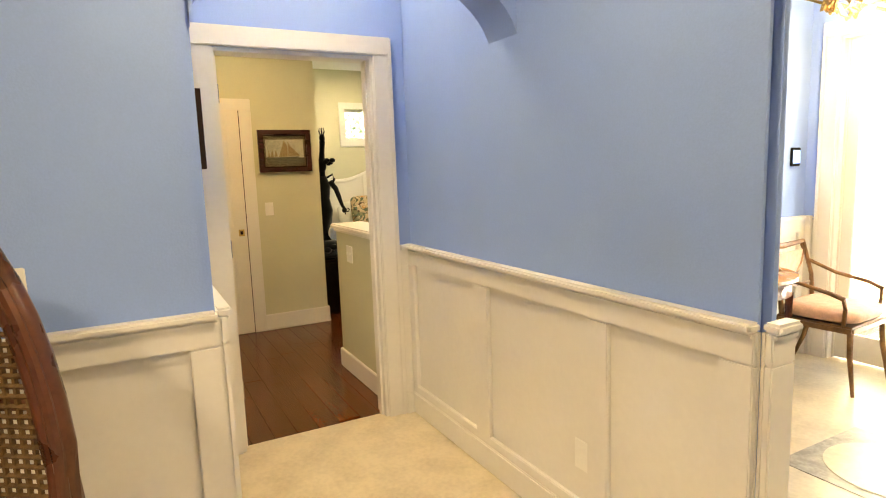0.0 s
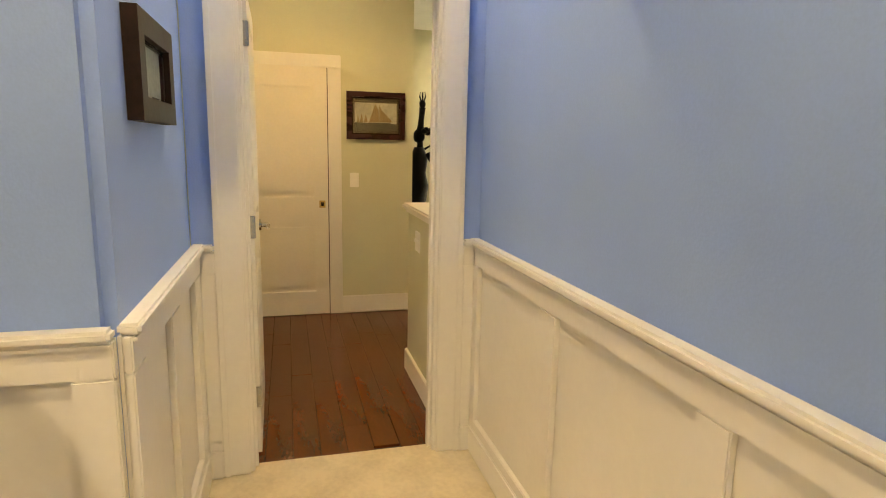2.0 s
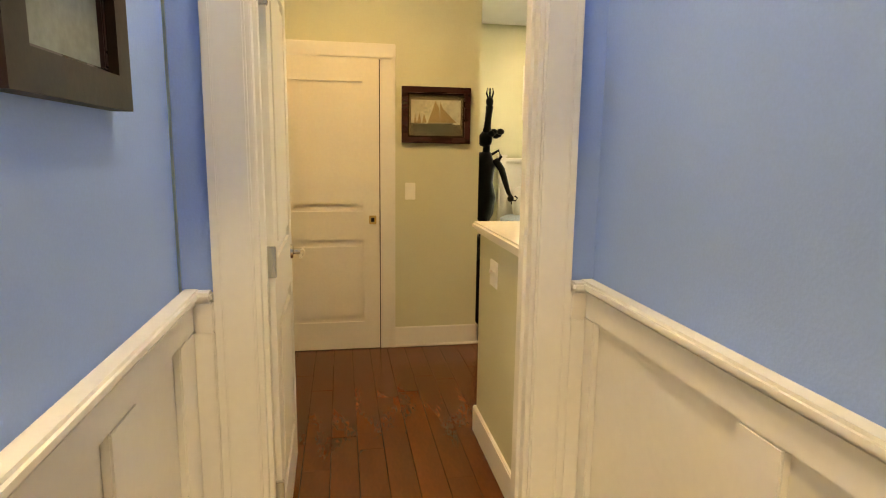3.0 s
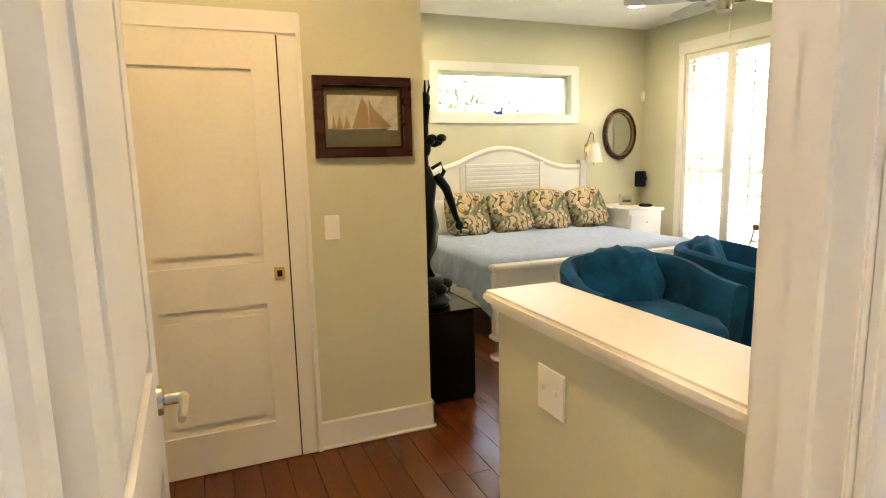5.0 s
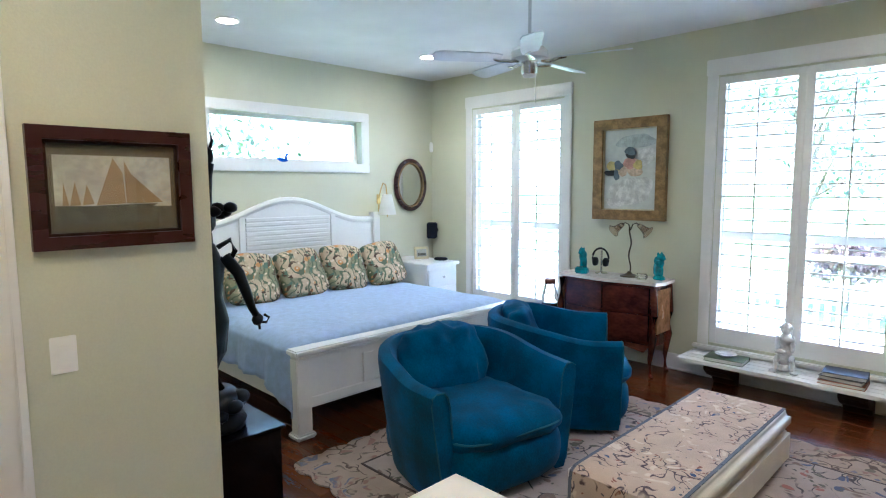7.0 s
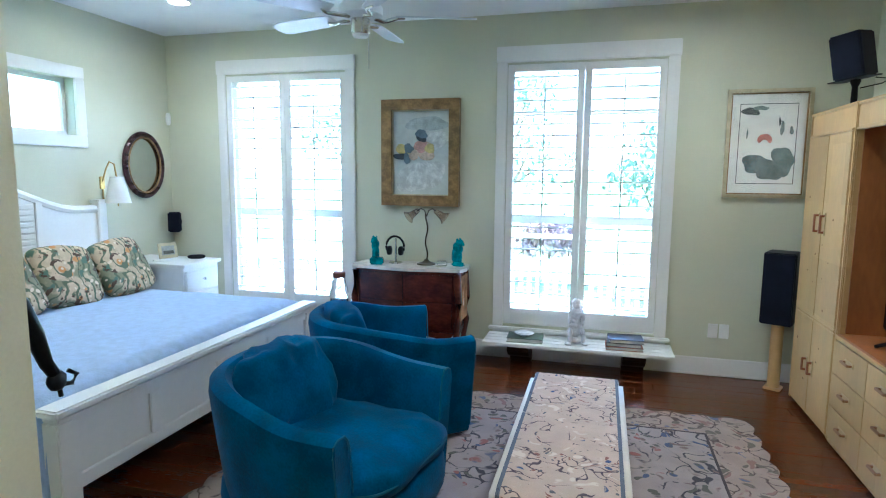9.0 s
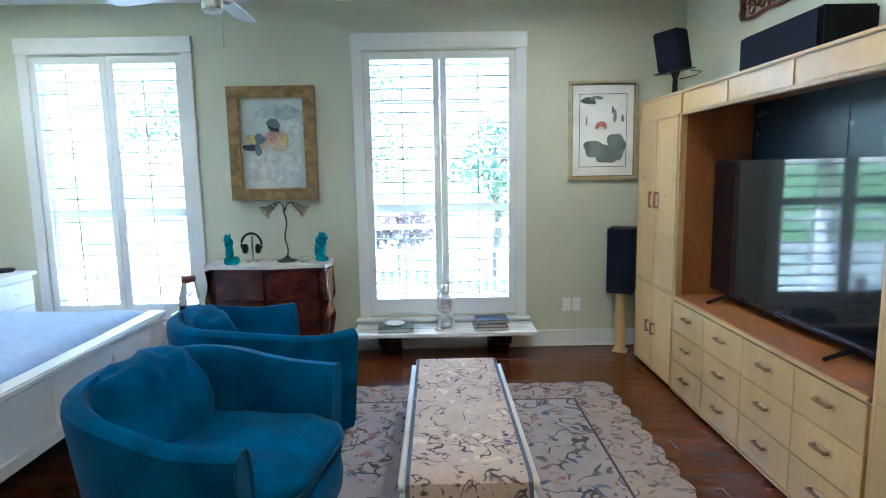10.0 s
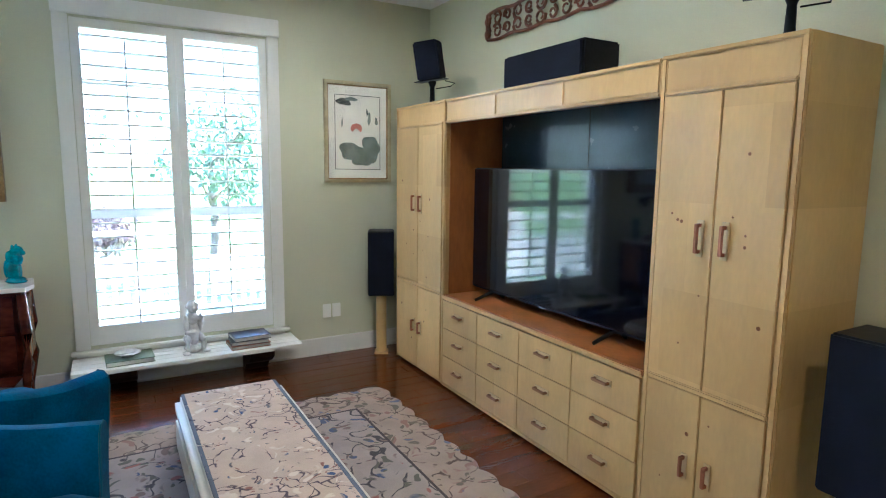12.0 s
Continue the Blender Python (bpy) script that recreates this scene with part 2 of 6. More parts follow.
def slab(bm, outline, y0, y1, to=lambda a, b, c: (a, c, b)):
    """A flat outline given by (a, b) pairs, drawn out from depth y0 to y1."""
    f = [bm.verts.new(to(a, b, y0)) for a, b in outline]
    g = [bm.verts.new(to(a, b, y1)) for a, b in outline]
    n = len(outline)
    bm.faces.new(f)
    bm.faces.new(list(reversed(g)))
    for i in range(n):
        bm.faces.new((f[i], g[i], g[(i + 1) % n], f[(i + 1) % n]))
    return bm


def part(name, bm, mat, parent=None, label="", smooth=False, m=None):
    """Links a bmesh as one mesh object under a thing or a part."""
    bmesh.ops.recalc_face_normals(bm, faces=bm.faces)
    me = bpy.data.meshes.new(name)
    bm.to_mesh(me)
    bm.free()
    me.materials.append(mat)
    if smooth:
        me.shade_smooth()
        if smooth != "all":
            me.set_sharp_from_angle(angle=radians(40))
    ob = new(name, me)
    if parent:
        ob.parent = parent
    if m is not None:
        ob.matrix_local = m
    return tagged(ob, label)


def thing(name, m, label, category, group=""):
    ob = new(name)
    ob.empty_display_size = 0.1
    ob.matrix_world = m
    return tagged(ob, label, category, group)


def setting(name, bm, mat, label="", category="", smooth=False):
    return tagged(part(name, bm, mat, None, "", smooth), label, category, "", "structure")

# ---- the shell of the house ----
XB, YW, XR, ZC = -5.69, 4.452, 0.543, 3.00    # bed wall, window wall, cabinet wall, ceiling
XP, YS = -2.433, 0.18                          # picture wall and the bedroom's inner wall
YL, YV = -1.244, -1.50                         # outer side of the hall, of the vestibule
LX, RE = 1.105, 2.188                          # ends of the hall's left and long walls
XE, YE = 0.60, 2.90                            # entry room: side wall and front wall
DL, DR, DH = -1.05, -0.202, 2.095             # doorway between hall and vestibule
WIN = [(-4.994, -3.714), (-2.195, -0.903)]     # window openings on the window wall
WZ0, WZ1 = 0.31, 2.585
TR = (1.60, 3.34, 1.945, 2.415)                # transom window: y0 y1 z0 z1


def wall_with_holes(name, fixed, depth, a0, a1, holes, mat, label, along="x"):
    """A wall of some depth; holes are (a0, a1, z0, z1) and go right through."""
    bm = bmesh.new()

    def piece(p0, p1, z0, z1):
        if p1 - p0 > 1e-4 and z1 - z0 > 1e-4:
            if along == "x":
                box(bm, p0, fixed, z0, p1, fixed + depth, z1)
            else:
                box(bm, fixed, p0, z0, fixed + depth, p1, z1)
    at = a0
    for h0, h1, z0, z1 in sorted(holes):
        piece(at, h0, 0, ZC)
        piece(h0, h1, 0, z0)
        piece(h0, h1, z1, ZC)
        at = h1
    piece(at, a1, 0, ZC)
    return setting(name, bm, mat, label, "wall")


wall_with_holes("wall_window_side", YW, 0.22, XB - 0.2, XR, [(a, b, WZ0, WZ1) for a, b in WIN], SAGE, "sage green painted wall with two shuttered windows")
wall_with_holes("wall_bed_side", XB - 0.2, 0.2, YS, YW, [TR], SAGE, "sage green painted wall behind the bed", "y")
wall_with_holes("wall_cabinet_side", XR, 0.045, 0.125, YW + 0.22, [], SAGE, "sage green painted wall behind the wall unit", "y")
setting("wall_picture", cube(XP - 0.12, YV, 0, XP, YS, ZC), SAGE, "sage green painted wall beside the pocket door", "wall")
setting("wall_bedroom_inner", cube(XB - 0.2, YS - 0.14, 0, XP - 0.12, YS, ZC), SAGE, "sage green painted inner wall of the bedroom", "wall")
setting("wall_vestibule", cube(XP, YV - 0.1, 0, -0.06, YV, ZC), SAGE, "sage green painted wall of the vestibule", "wall")
# doorway wall: blue on the hall side, green on the other
for nm, xa, xb, mt in (("wall_doorway_hall", -0.06, 0.0, BLUE), ("wall_doorway_vestibule", -0.13, -0.06, SAGE)):
    bm = bmesh.new()
    box(bm, xa, YL if mt is BLUE else YV, 0, xb, DL, ZC)
    box(bm, xa, DR, 0, xb, 0.0, ZC)
    box(bm, xa, DL, DH, xb, DR, ZC)
    setting(nm, bm, mt, "painted wall around the open doorway", "wall")
setting("wall_hall_back", cube(-0.13, 0.0, 0, XR, 0.125, ZC), SAGE, "sage green wall behind the hall", "wall")
setting("wall_hall_long", cube(0.0, -0.012, 0, RE - 0.012, -0.0001, ZC, 0), BLUE, "blue painted hall wall above white wainscot", "wall")
setting("wall_hall_core", cube(XE, 0.0, 0, RE, 0.08, ZC, 0.03, 4), BLUE, "blue painted wall end of the hall", "wall")
setting("wall_hall_left", cube(-0.0, -6.0, 0, LX, YL, ZC, 0.03, 4), BLUE, "blue painted hall wall with a framed picture", "wall")
# entry room behind the long hall wall
setting("wall_entry_side", cube(XE - 0.012, 0.08, 0, XE, YE, ZC), BLUE, "pale blue painted entry wall", "wall")
wall_with_holes("wall_entry_front", YE, 0.16, XE, 6.0, [(0.80, 2.00, 0.0, 2.26)], BLUE, "pale blue painted entry wall around a glass door")
setting("wall_east", cube(6.0, -6.0, 0, 6.12, YE + 0.16, ZC), BLUE, "pale blue painted far wall", "wall")
setting("wall_south", cube(0.95, -6.12, 0, 6.12, -6.0, ZC), BLUE, "pale blue painted far wall", "wall")
# ceilings and floors
setting("ceiling_bedroom", cube(XB - 0.2, YV - 0.1, ZC, XE - 0.012, YW + 0.22, ZC + 0.12), CEIL, "white painted bedroom ceiling", "ceiling")
setting("ceiling_hall", cube(XE - 0.011, -6.12, ZC, 6.12, YE + 0.16, ZC + 0.12), CEIL, "white painted hall ceiling", "ceiling")
wood_floor = setting("floor_wood", cube(XB - 0.2, YV - 0.1, -0.08, XR, YW + 0.1, -0.016), JOINT, "dark stained hand-scraped wooden plank floor", "floor")
setting("floor_stone", box(cube(-0.065, -6.1, -0.08, 6.1, 0.05, 0.0), XR + 0.02, 0.05, -0.08, 6.1, YE + 0.14, 0.0), STONE, "cream honed limestone floor of the hall", "floor")


# arch across the hall
def arch(bm, x0, x1):
    n, yc, hw, zs, rise = 28, YL / 2, -YL / 2, 1.93, 0.36
    cur = [(yc - hw * math.cos(math.pi * i / n), zs + rise * math.sin(math.pi * i / n)) for i in range(n + 1)]
    lo0 = [bm.verts.new((x0, y, z)) for y, z in cur]
    lo1 = [bm.verts.new((x1, y, z)) for y, z in cur]
    hi0 = [bm.verts.new((x0, y, ZC)) for y, z in cur]
    hi1 = [bm.verts.new((x1, y, ZC)) for y, z in cur]
    for i in range(n):
        bm.faces.new((lo0[i], lo1[i], lo1[i + 1], lo0[i + 1]))
        bm.faces.new((lo1[i], hi1[i], hi1[i + 1], lo1[i + 1]))
        bm.faces.new((lo0[i], lo0[i + 1], hi0[i + 1], hi0[i]))
    return bm


setting("arch_hall", arch(bmesh.new(), 0.89, LX - 0.002), BLUE, "blue plaster arch across the hall", "arch", True)


def wainscot(name, m, length, panels, height=1.026):
    """White frame-and-panel wainscot in its own plane: x along, y out of the wall, z up."""
    th = setting(name, cube(0, 0.001, 0, length, 0.010, height - 0.02), WHITE, "white painted frame-and-panel wainscot", "wainscot")
    th.matrix_world = m
    at = 0.0
    edges = []
    for p0, p1 in panels:
        edges.append((at, p0))
        at = p1
    edges.append((at, length))
    for a, b in edges:
        if b > a:
            part("stile", cube(a, 0.010, 0.16, b, 0.032, height - 0.11, 0.004), WHITE, th)
    part("top_rail", cube(0, 0.010, height - 0.11, length, 0.032, height - 0.02, 0.004), WHITE, th)
    part("bottom_rail", cube(0, 0.010, 0.13, length, 0.032, 0.178, 0.004), WHITE, th)
    part("baseboard", cube(0, 0.010, 0.0, length, 0.038, 0.13, 0.006), WHITE, th)
    part("chair_rail", cube(0, 0.0, height - 0.02, length, 0.052, height + 0.008, 0.008), WHITE, th)
    part("moulding", cube(0, 0.030, height - 0.038, length, 0.042, height - 0.02, 0.005), WHITE, th)
    return th


wainscot("wainscot_long", pose(RE, -0.012, 0, 0, 0, 180), RE, [(0.104, 0.538), (0.641, 1.314), (1.438, 2.10)])
wainscot("wainscot_end", pose(RE, 0.092, 0, 0, 0, -90), 0.104, [])
wainscot("wainscot_left", pose(0.0, YL, 0), LX, [(0.17, 0.50), (0.64, 0.98)])
wainscot("wainscot_living", pose(LX, YL, 0, 0, 0, -90), 4.0, [(0.09, 0.95), (1.10, 1.95), (2.1, 2.95)])
wainscot("wainscot_door_right", pose(0.0, -0.045, 0, 0, 0, -90), 0.052, [], 1.023)
wainscot("wainscot_door_left", pose(0.0, DL - 0.106, 0, 0, 0, -90), 0.056, [], 1.023)
wainscot("wainscot_entry_side", pose(XE, YE, 0, 0, 0, -90), 2.82, [(0.10, 0.9), (1.0, 1.8), (1.9, 2.7)])
wainscot("wainscot_entry_front", pose(0.678, YE, 0, 0, 0, 180), 0.076, [])


def casing(name, m, w, h, t, depth, wall, label):
    """A door casing in its own plane: opening from 0 to w, on the side y > 0 of a wall."""
    th = tagged(part(name, cube(-t, 0, 0, 0.006, depth, h, 0.006), WHITE), label, "door frame", "", "structure")
    th.matrix_world = m
    part("side_casing", cube(w - 0.006, 0, 0, w + t, depth, h, 0.006), WHITE, th)
    part("head_casing", cube(-t - 0.012, 0, h, w + t + 0.012, depth + 0.006, h + t * 1.05, 0.006), WHITE, th)
    part("back_band", cube(-t - 0.010, depth, 0, -t + 0.016, depth + 0.010, h + 0.02, 0.004), WHITE, th)
    part("back_band", cube(w + t - 0.016, depth, 0, w + t + 0.010, depth + 0.010, h + 0.02, 0.004), WHITE, th)
    if wall:
        part("jamb", cube(0.0, -wall, 0, 0.02, 0.004, h, 0.003), WHITE, th)
        part("jamb", cube(w - 0.02, -wall, 0, w, 0.004, h, 0.003), WHITE, th)
        part("head_jamb", cube(0.02, -wall, h - 0.02, w - 0.02, 0.004, h, 0.003), WHITE, th)
        part("door_stop", cube(0.02, -wall * 0.6, 0, 0.032, -wall * 0.3, h - 0.02), WHITE, th)
        part("door_stop", cube(w - 0.032, -wall * 0.6, 0, w - 0.02, -wall * 0.3, h - 0.02), WHITE, th)
    return th


casing("door_frame_hall", pose(0.0, DR, 0, 0, 0, -90), DR - DL, DH, 0.095, 0.022, 0.13, "white painted wide door casing around the open doorway")
casing("door_frame_back", pose(-0.13, DL, 0, 0, 0, 90), DR - DL, DH, 0.060, 0.02, 0, "white painted door casing")
casing("door_frame_pocket", pose(XP, -0.528, 0, 0, 0, -90), 0.74, 2.04, 0.095, 0.022, 0, "white painted casing of the pocket door")


def panel_door(bm, w, h, t, panels):
    """A door leaf in x and z, with sunk panels on both faces."""
    box(bm, 0, -t / 2 + 0.012, 0, w, t / 2 - 0.012, h)
    for s in (-1, 1):
        ya, yb = sorted((s * (t / 2 - 0.012), s * t / 2))
        xs = sorted({0, w, *[p[0] for p in panels], *[p[1] for p in panels]})
        zs = sorted({0, h, *[p[2] for p in panels], *[p[3] for p in panels]})
        for xa, xb in zip(xs, xs[1:]):
            for za, zb in zip(zs, zs[1:]):
                if not any(p[0] <= xa and xb <= p[1] and p[2] <= za and zb <= p[3] for p in panels):
                    box(bm, xa, ya, za, xb, yb, zb)
        for p in panels:
            box(bm, p[0] + 0.045, ya, p[2] + 0.045, p[1] - 0.045, yb - s * 0.003 if s > 0 else yb, p[3] - 0.045, 0.010)
    return bm


TWO_PANELS = [(0.12, 0.62, 0.20, 0.80), (0.12, 0.62, 1.00, 1.88)]
pocket = tagged(part("door_1", panel_door(bmesh.new(), 0.74, 2.035, 0.036, TWO_PANELS), CREAM), "cream two-panel pocket door, closed", "door", "", "structure")
pocket.matrix_world = pose(XP + 0.006, -1.268, 0.006, 0, 0, 90)
part("latch_plate", cube(0.66, -0.024, 0.91, 0.71, -0.0185, 0.97, 0.002), BRASS, pocket, "small square brass flush pull")
# no hollow is cut; a dark block gives the recess its shade
part("latch_hollow_shade", cube(0.673, -0.026, 0.925, 0.697, -0.0243, 0.955), DARKWOOD, pocket)
# raised dark strip: the pocket gap's shade put on as colour
part("gap_shade_strip", cube(0.7335, -0.0205, 0.0, 0.7395, -0.0182, 2.03), DARKWOOD, pocket, "dark strip standing in for the shaded gap of the pocket")
LEAFW = 0.80
leaf = tagged(part("door_2", panel_door(bmesh.new(), LEAFW, 2.07, 0.04, [(0.12, LEAFW - 0.12, 0.20, 0.86), (0.12, LEAFW - 0.12, 1.06, 1.98)]), WHITE), "white two-panel door standing wide open", "door", "", "structure")
leaf.matrix_world = pose(-0.148, DL + 0.024, 0.008, 0, 0, 181)
for s in (-1, 1):
    knob = part("rosette", lathe(bmesh.new(), [(0.032, 0), (0.030, 0.010), (0.013, 0.014), (0.012, 0.05)], 16), CHROME, leaf, "brushed nickel lever handle", True, Matrix.Translation((LEAFW - 0.07, s * 0.02, 0.98)) @ pose(0, 0, 0, -90 * s))
    part("lever", tube(bmesh.new(), [(LEAFW - 0.07, s * 0.068, 0.98), (LEAFW - 0.12, s * 0.07, 0.982), (LEAFW - 0.18, s * 0.066, 0.976)], [0.012, 0.010, 0.008]), CHROME, leaf, "", True)
for z in (0.28, 1.07, 1.88):
    part("hinge", cube(-0.012, -0.026, z - 0.05, 0.012, 0.024, z + 0.05, 0.003), CHROME, leaf, "brushed nickel hinge")

# low wall with a broad painted cap
HW0, HW1, HWX, HWZ = -0.131, 0.055, -1.047, 1.055
low = setting("half_wall", cube(HWX, HW0, 0, -0.13, HW1, HWZ - 0.001, 0.004), SAGE, "sage green half wall with a cream cap", "half wall")
part("cap", cube(HWX - 0.035, HW0 - 0.035, HWZ, -0.131, HW1 + 0.035, HWZ + 0.035, 0.010, 3), CREAM, low, "broad cream painted cap")
part("cap_moulding", cube(HWX - 0.015, HW0 - 0.015, HWZ - 0.02, -0.131, HW1 + 0.015, HWZ - 0.0005, 0.005), CREAM, low)
part("baseboard", cube(HWX - 0.016, HW0 - 0.016, 0, -0.131, HW1 + 0.016, 0.14, 0.005), WHITE, low)


def baseboard(x0, y0, x1, y1, nx, ny, h=0.15):
    bm = bmesh.new()
    box(bm, min(x0, x1 + nx * 0.018) if nx < 0 else min(x0, x1), min(y0, y1 + ny * 0.018) if ny < 0 else min(y0, y1), 0, max(x0, x1 + nx * 0.018) if nx > 0 else max(x0, x1), max(y0, y1 + ny * 0.018) if ny > 0 else max(y0, y1), h, 0.005)
    box(bm, min(x0, x1 + nx * 0.026) if nx < 0 else min(x0, x1), min(y0, y1 + ny * 0.026) if ny < 0 else min(y0, y1), 0, max(x0, x1 + nx * 0.026) if nx > 0 else max(x0, x1), max(y0, y1 + ny * 0.026) if ny > 0 else max(y0, y1), 0.02, 0.006)
    return setting("baseboard", bm, WHITE, "white painted baseboard", "baseboard")


baseboard(XB, YW, XR, YW, 0, -1)
baseboard(XB, YS, XB, YW, 1, 0)
baseboard(XR, 0.125, XR, YW, -1, 0)
baseboard(XP, -0.426, XP, YS + 0.018, 1, 0)
baseboard(XB, YS, XP + 0.018, YS, 0, 1)
baseboard(-0.13, 0.125, XR, 0.125, 0, 1)


def shutter_window(name, x0, x1, label):
    """Casing, sash and a pair of louvred shutters in one opening of the window wall."""
    w = x1 - x0
    th = tagged(part(name, cube(x0 - 0.092, YW - 0.024, WZ0 - 0.02, x0 - 0.001, YW - 0.0005, WZ1 + 0.012, 0.006), WHITE), label, "window", "", "structure")
    part("side_casing", cube(x1 + 0.001, YW - 0.024, WZ0 - 0.02, x1 + 0.092, YW - 0.0005, WZ1 + 0.012, 0.006), WHITE, th)
    part("head_casing", cube(x0 - 0.098, YW - 0.03, WZ1 + 0.012, x1 + 0.098, YW - 0.0005, WZ1 + 0.145, 0.006), WHITE, th)
    part("window_sill", cube(x0 - 0.125, YW - 0.06, WZ0 - 0.05, x1 + 0.125, YW - 0.0005, WZ0 - 0.02, 0.008), WHITE, th)
    part("apron", cube(x0 - 0.092, YW - 0.022, WZ0 - 0.15, x1 + 0.092, YW - 0.0005, WZ0 - 0.05, 0.006), WHITE, th)
    fr = part("window_frame", cube(x0, YW + 0.10, WZ0, x0 + 0.05, YW + 0.15, WZ1), WHITE, th)
    part("frame_side", cube(x1 - 0.05, YW + 0.10, WZ0, x1, YW + 0.15, WZ1), WHITE, fr)
    for za, zb in ((WZ0, WZ0 + 0.06), (1.22, 1.28), (2.16, 2.20), (WZ1 - 0.05, WZ1)):
        part("sash_rail", cube(x0 + 0.05, YW + 0.105, za, x1 - 0.05, YW + 0.145, zb), WHITE, fr)
    pane = part("pane", cube(x0 + 0.05, YW + 0.122, WZ0, x1 - 0.05, YW + 0.128, WZ1), PANE, th, "clear glass pane")
    pane.visible_shadow = False
    y = YW + 0.012
    for k in (0, 1):
        a = x0 + 0.001 + k * (w / 2)
        b = x0 + w / 2 - 0.001 + k * (w / 2)
        sh = part("shutter", cube(a, y - 0.015, WZ0 + 0.004, a + 0.058, y + 0.015, WZ1 - 0.004, 0.003), WHITE, th, "white louvred plantation shutter")
        part("stile", cube(b - 0.058, y - 0.015, WZ0 + 0.004, b, y + 0.015, WZ1 - 0.004, 0.003), WHITE, sh)
        part("top_rail", cube(a + 0.058, y - 0.014, WZ1 - 0.064, b - 0.058, y + 0.014, WZ1 - 0.004, 0.003), WHITE, sh)
        part("bottom_rail", cube(a + 0.058, y - 0.014, WZ0 + 0.004, b - 0.058, y + 0.014, WZ0 + 0.144, 0.003), WHITE, sh)
        n = 21
        gap = (WZ1 - WZ0 - 0.208) / n
        base = cube(-(b - a) / 2 + 0.060, -0.032, -0.0055, (b - a) / 2 - 0.060, 0.032, 0.0055, 0.003, 1)
        first = part("louvre", base, WHITE, sh, "", False, pose((a + b) / 2, y, WZ0 + 0.144 + gap * 0.5, -4, 0, 0))
        for i in range(1, n):
            o = first.copy()
            scene.collection.objects.link(o)
            o.matrix_local = pose((a + b) / 2, y, WZ0 + 0.144 + gap * (i + 0.5), -4, 0, 0)
        part("tilt_rod", cube((a + b) / 2 - 0.006, y - 0.052, WZ0 + 0.15, (a + b) / 2 + 0.006, y - 0.038, WZ1 - 0.13, 0.003), WHITE, sh)
    return th


shutter_window("window_1", *WIN[0], "tall window with white plantation shutters beside the bed")
shutter_window("window_2", *WIN[1], "tall window with white plantation shutters above a low shelf")

# transom window over the headboard
y0, y1, z0, z1 = TR
tw = tagged(part("window_3", cube(XB + 0.0005, y0 - 0.10, z0 - 0.10, XB + 0.024, y1 + 0.10, z0 - 0.001, 0.006), WHITE), "long low transom window with white casing", "window", "", "structure")
part("head_casing", cube(XB + 0.0005, y0 - 0.10, z1 + 0.001, XB + 0.024, y1 + 0.10, z1 + 0.10, 0.006), WHITE, tw)
part("side_casing", cube(XB + 0.0005, y0 - 0.10, z0, XB + 0.024, y0 - 0.001, z1, 0.006), WHITE, tw)
part("side_casing", cube(XB + 0.0005, y1 + 0.001, z0, XB + 0.024, y1 + 0.10, z1, 0.006), WHITE, tw)
fr = part("window_frame", cube(XB - 0.14, y0, z0, XB - 0.09, y1, z0 + 0.035), WHITE, tw)
part("frame_top", cube(XB - 0.14, y0, z1 - 0.035, XB - 0.09, y1, z1), WHITE, fr)
part("frame_side", cube(XB - 0.14, y0, z0 + 0.035, XB - 0.09, y0 + 0.035, z1 - 0.035), WHITE, fr)
part("frame_side", cube(XB - 0.14, y1 - 0.035, z0 + 0.035, XB - 0.09, y1, z1 - 0.035), WHITE, fr)
part("pane", cube(XB - 0.12, y0 + 0.035, z0 + 0.035, XB - 0.115, y1 - 0.035, z1 - 0.035), PANE, tw, "clear glass pane").visible_shadow = False

# glass entry door
casing("door_frame_entry", pose(2.00, YE, 0, 0, 0, 180), 1.20, 2.26, 0.10, 0.022, 0.16, "white door casing glowing in the daylight")
gd = tagged(part("door_3", cube(0.822, YE + 0.06, 0.01, 0.91, YE + 0.10, 2.235, 0.004), WHITE), "white framed full-height glass door", "door", "", "structure")
part("stile", cube(1.89, YE + 0.06, 0.01, 1.978, YE + 0.10, 2.235, 0.004), WHITE, gd)
part("bottom_rail", cube(0.91, YE + 0.06, 0.01, 1.89, YE + 0.10, 0.20, 0.004), WHITE, gd)
part("top_rail", cube(0.91, YE + 0.06, 2.14, 1.89, YE + 0.10, 2.235, 0.004), WHITE, gd)
part("pane", cube(0.91, YE + 0.077, 0.20, 1.89, YE + 0.083, 2.14), PANE, gd, "clear glass pane").visible_shadow = False

# ---- bedroom: bed ----
BX, BY0, BY1 = XB, 1.20, 3.515
XF = -3.60
bed = thing("bed", pose(BX, (BY0 + BY1) / 2, 0), "white painted panel bed with arched headboard", "bed")
W = (BY1 - BY0) / 2


def headboard_outline(w, base, n=40):
    pts = [(-w, 0.10), (w, 0.10)]
    for i in range(n + 1):
        a = w - 2 * w * i / n
        k = abs(a) / w
        rise = 0.5 + 0.5 * math.cos(math.pi * min(1, k / 0.86))
        pts.append((a, base + 0.235 * rise))
    return pts


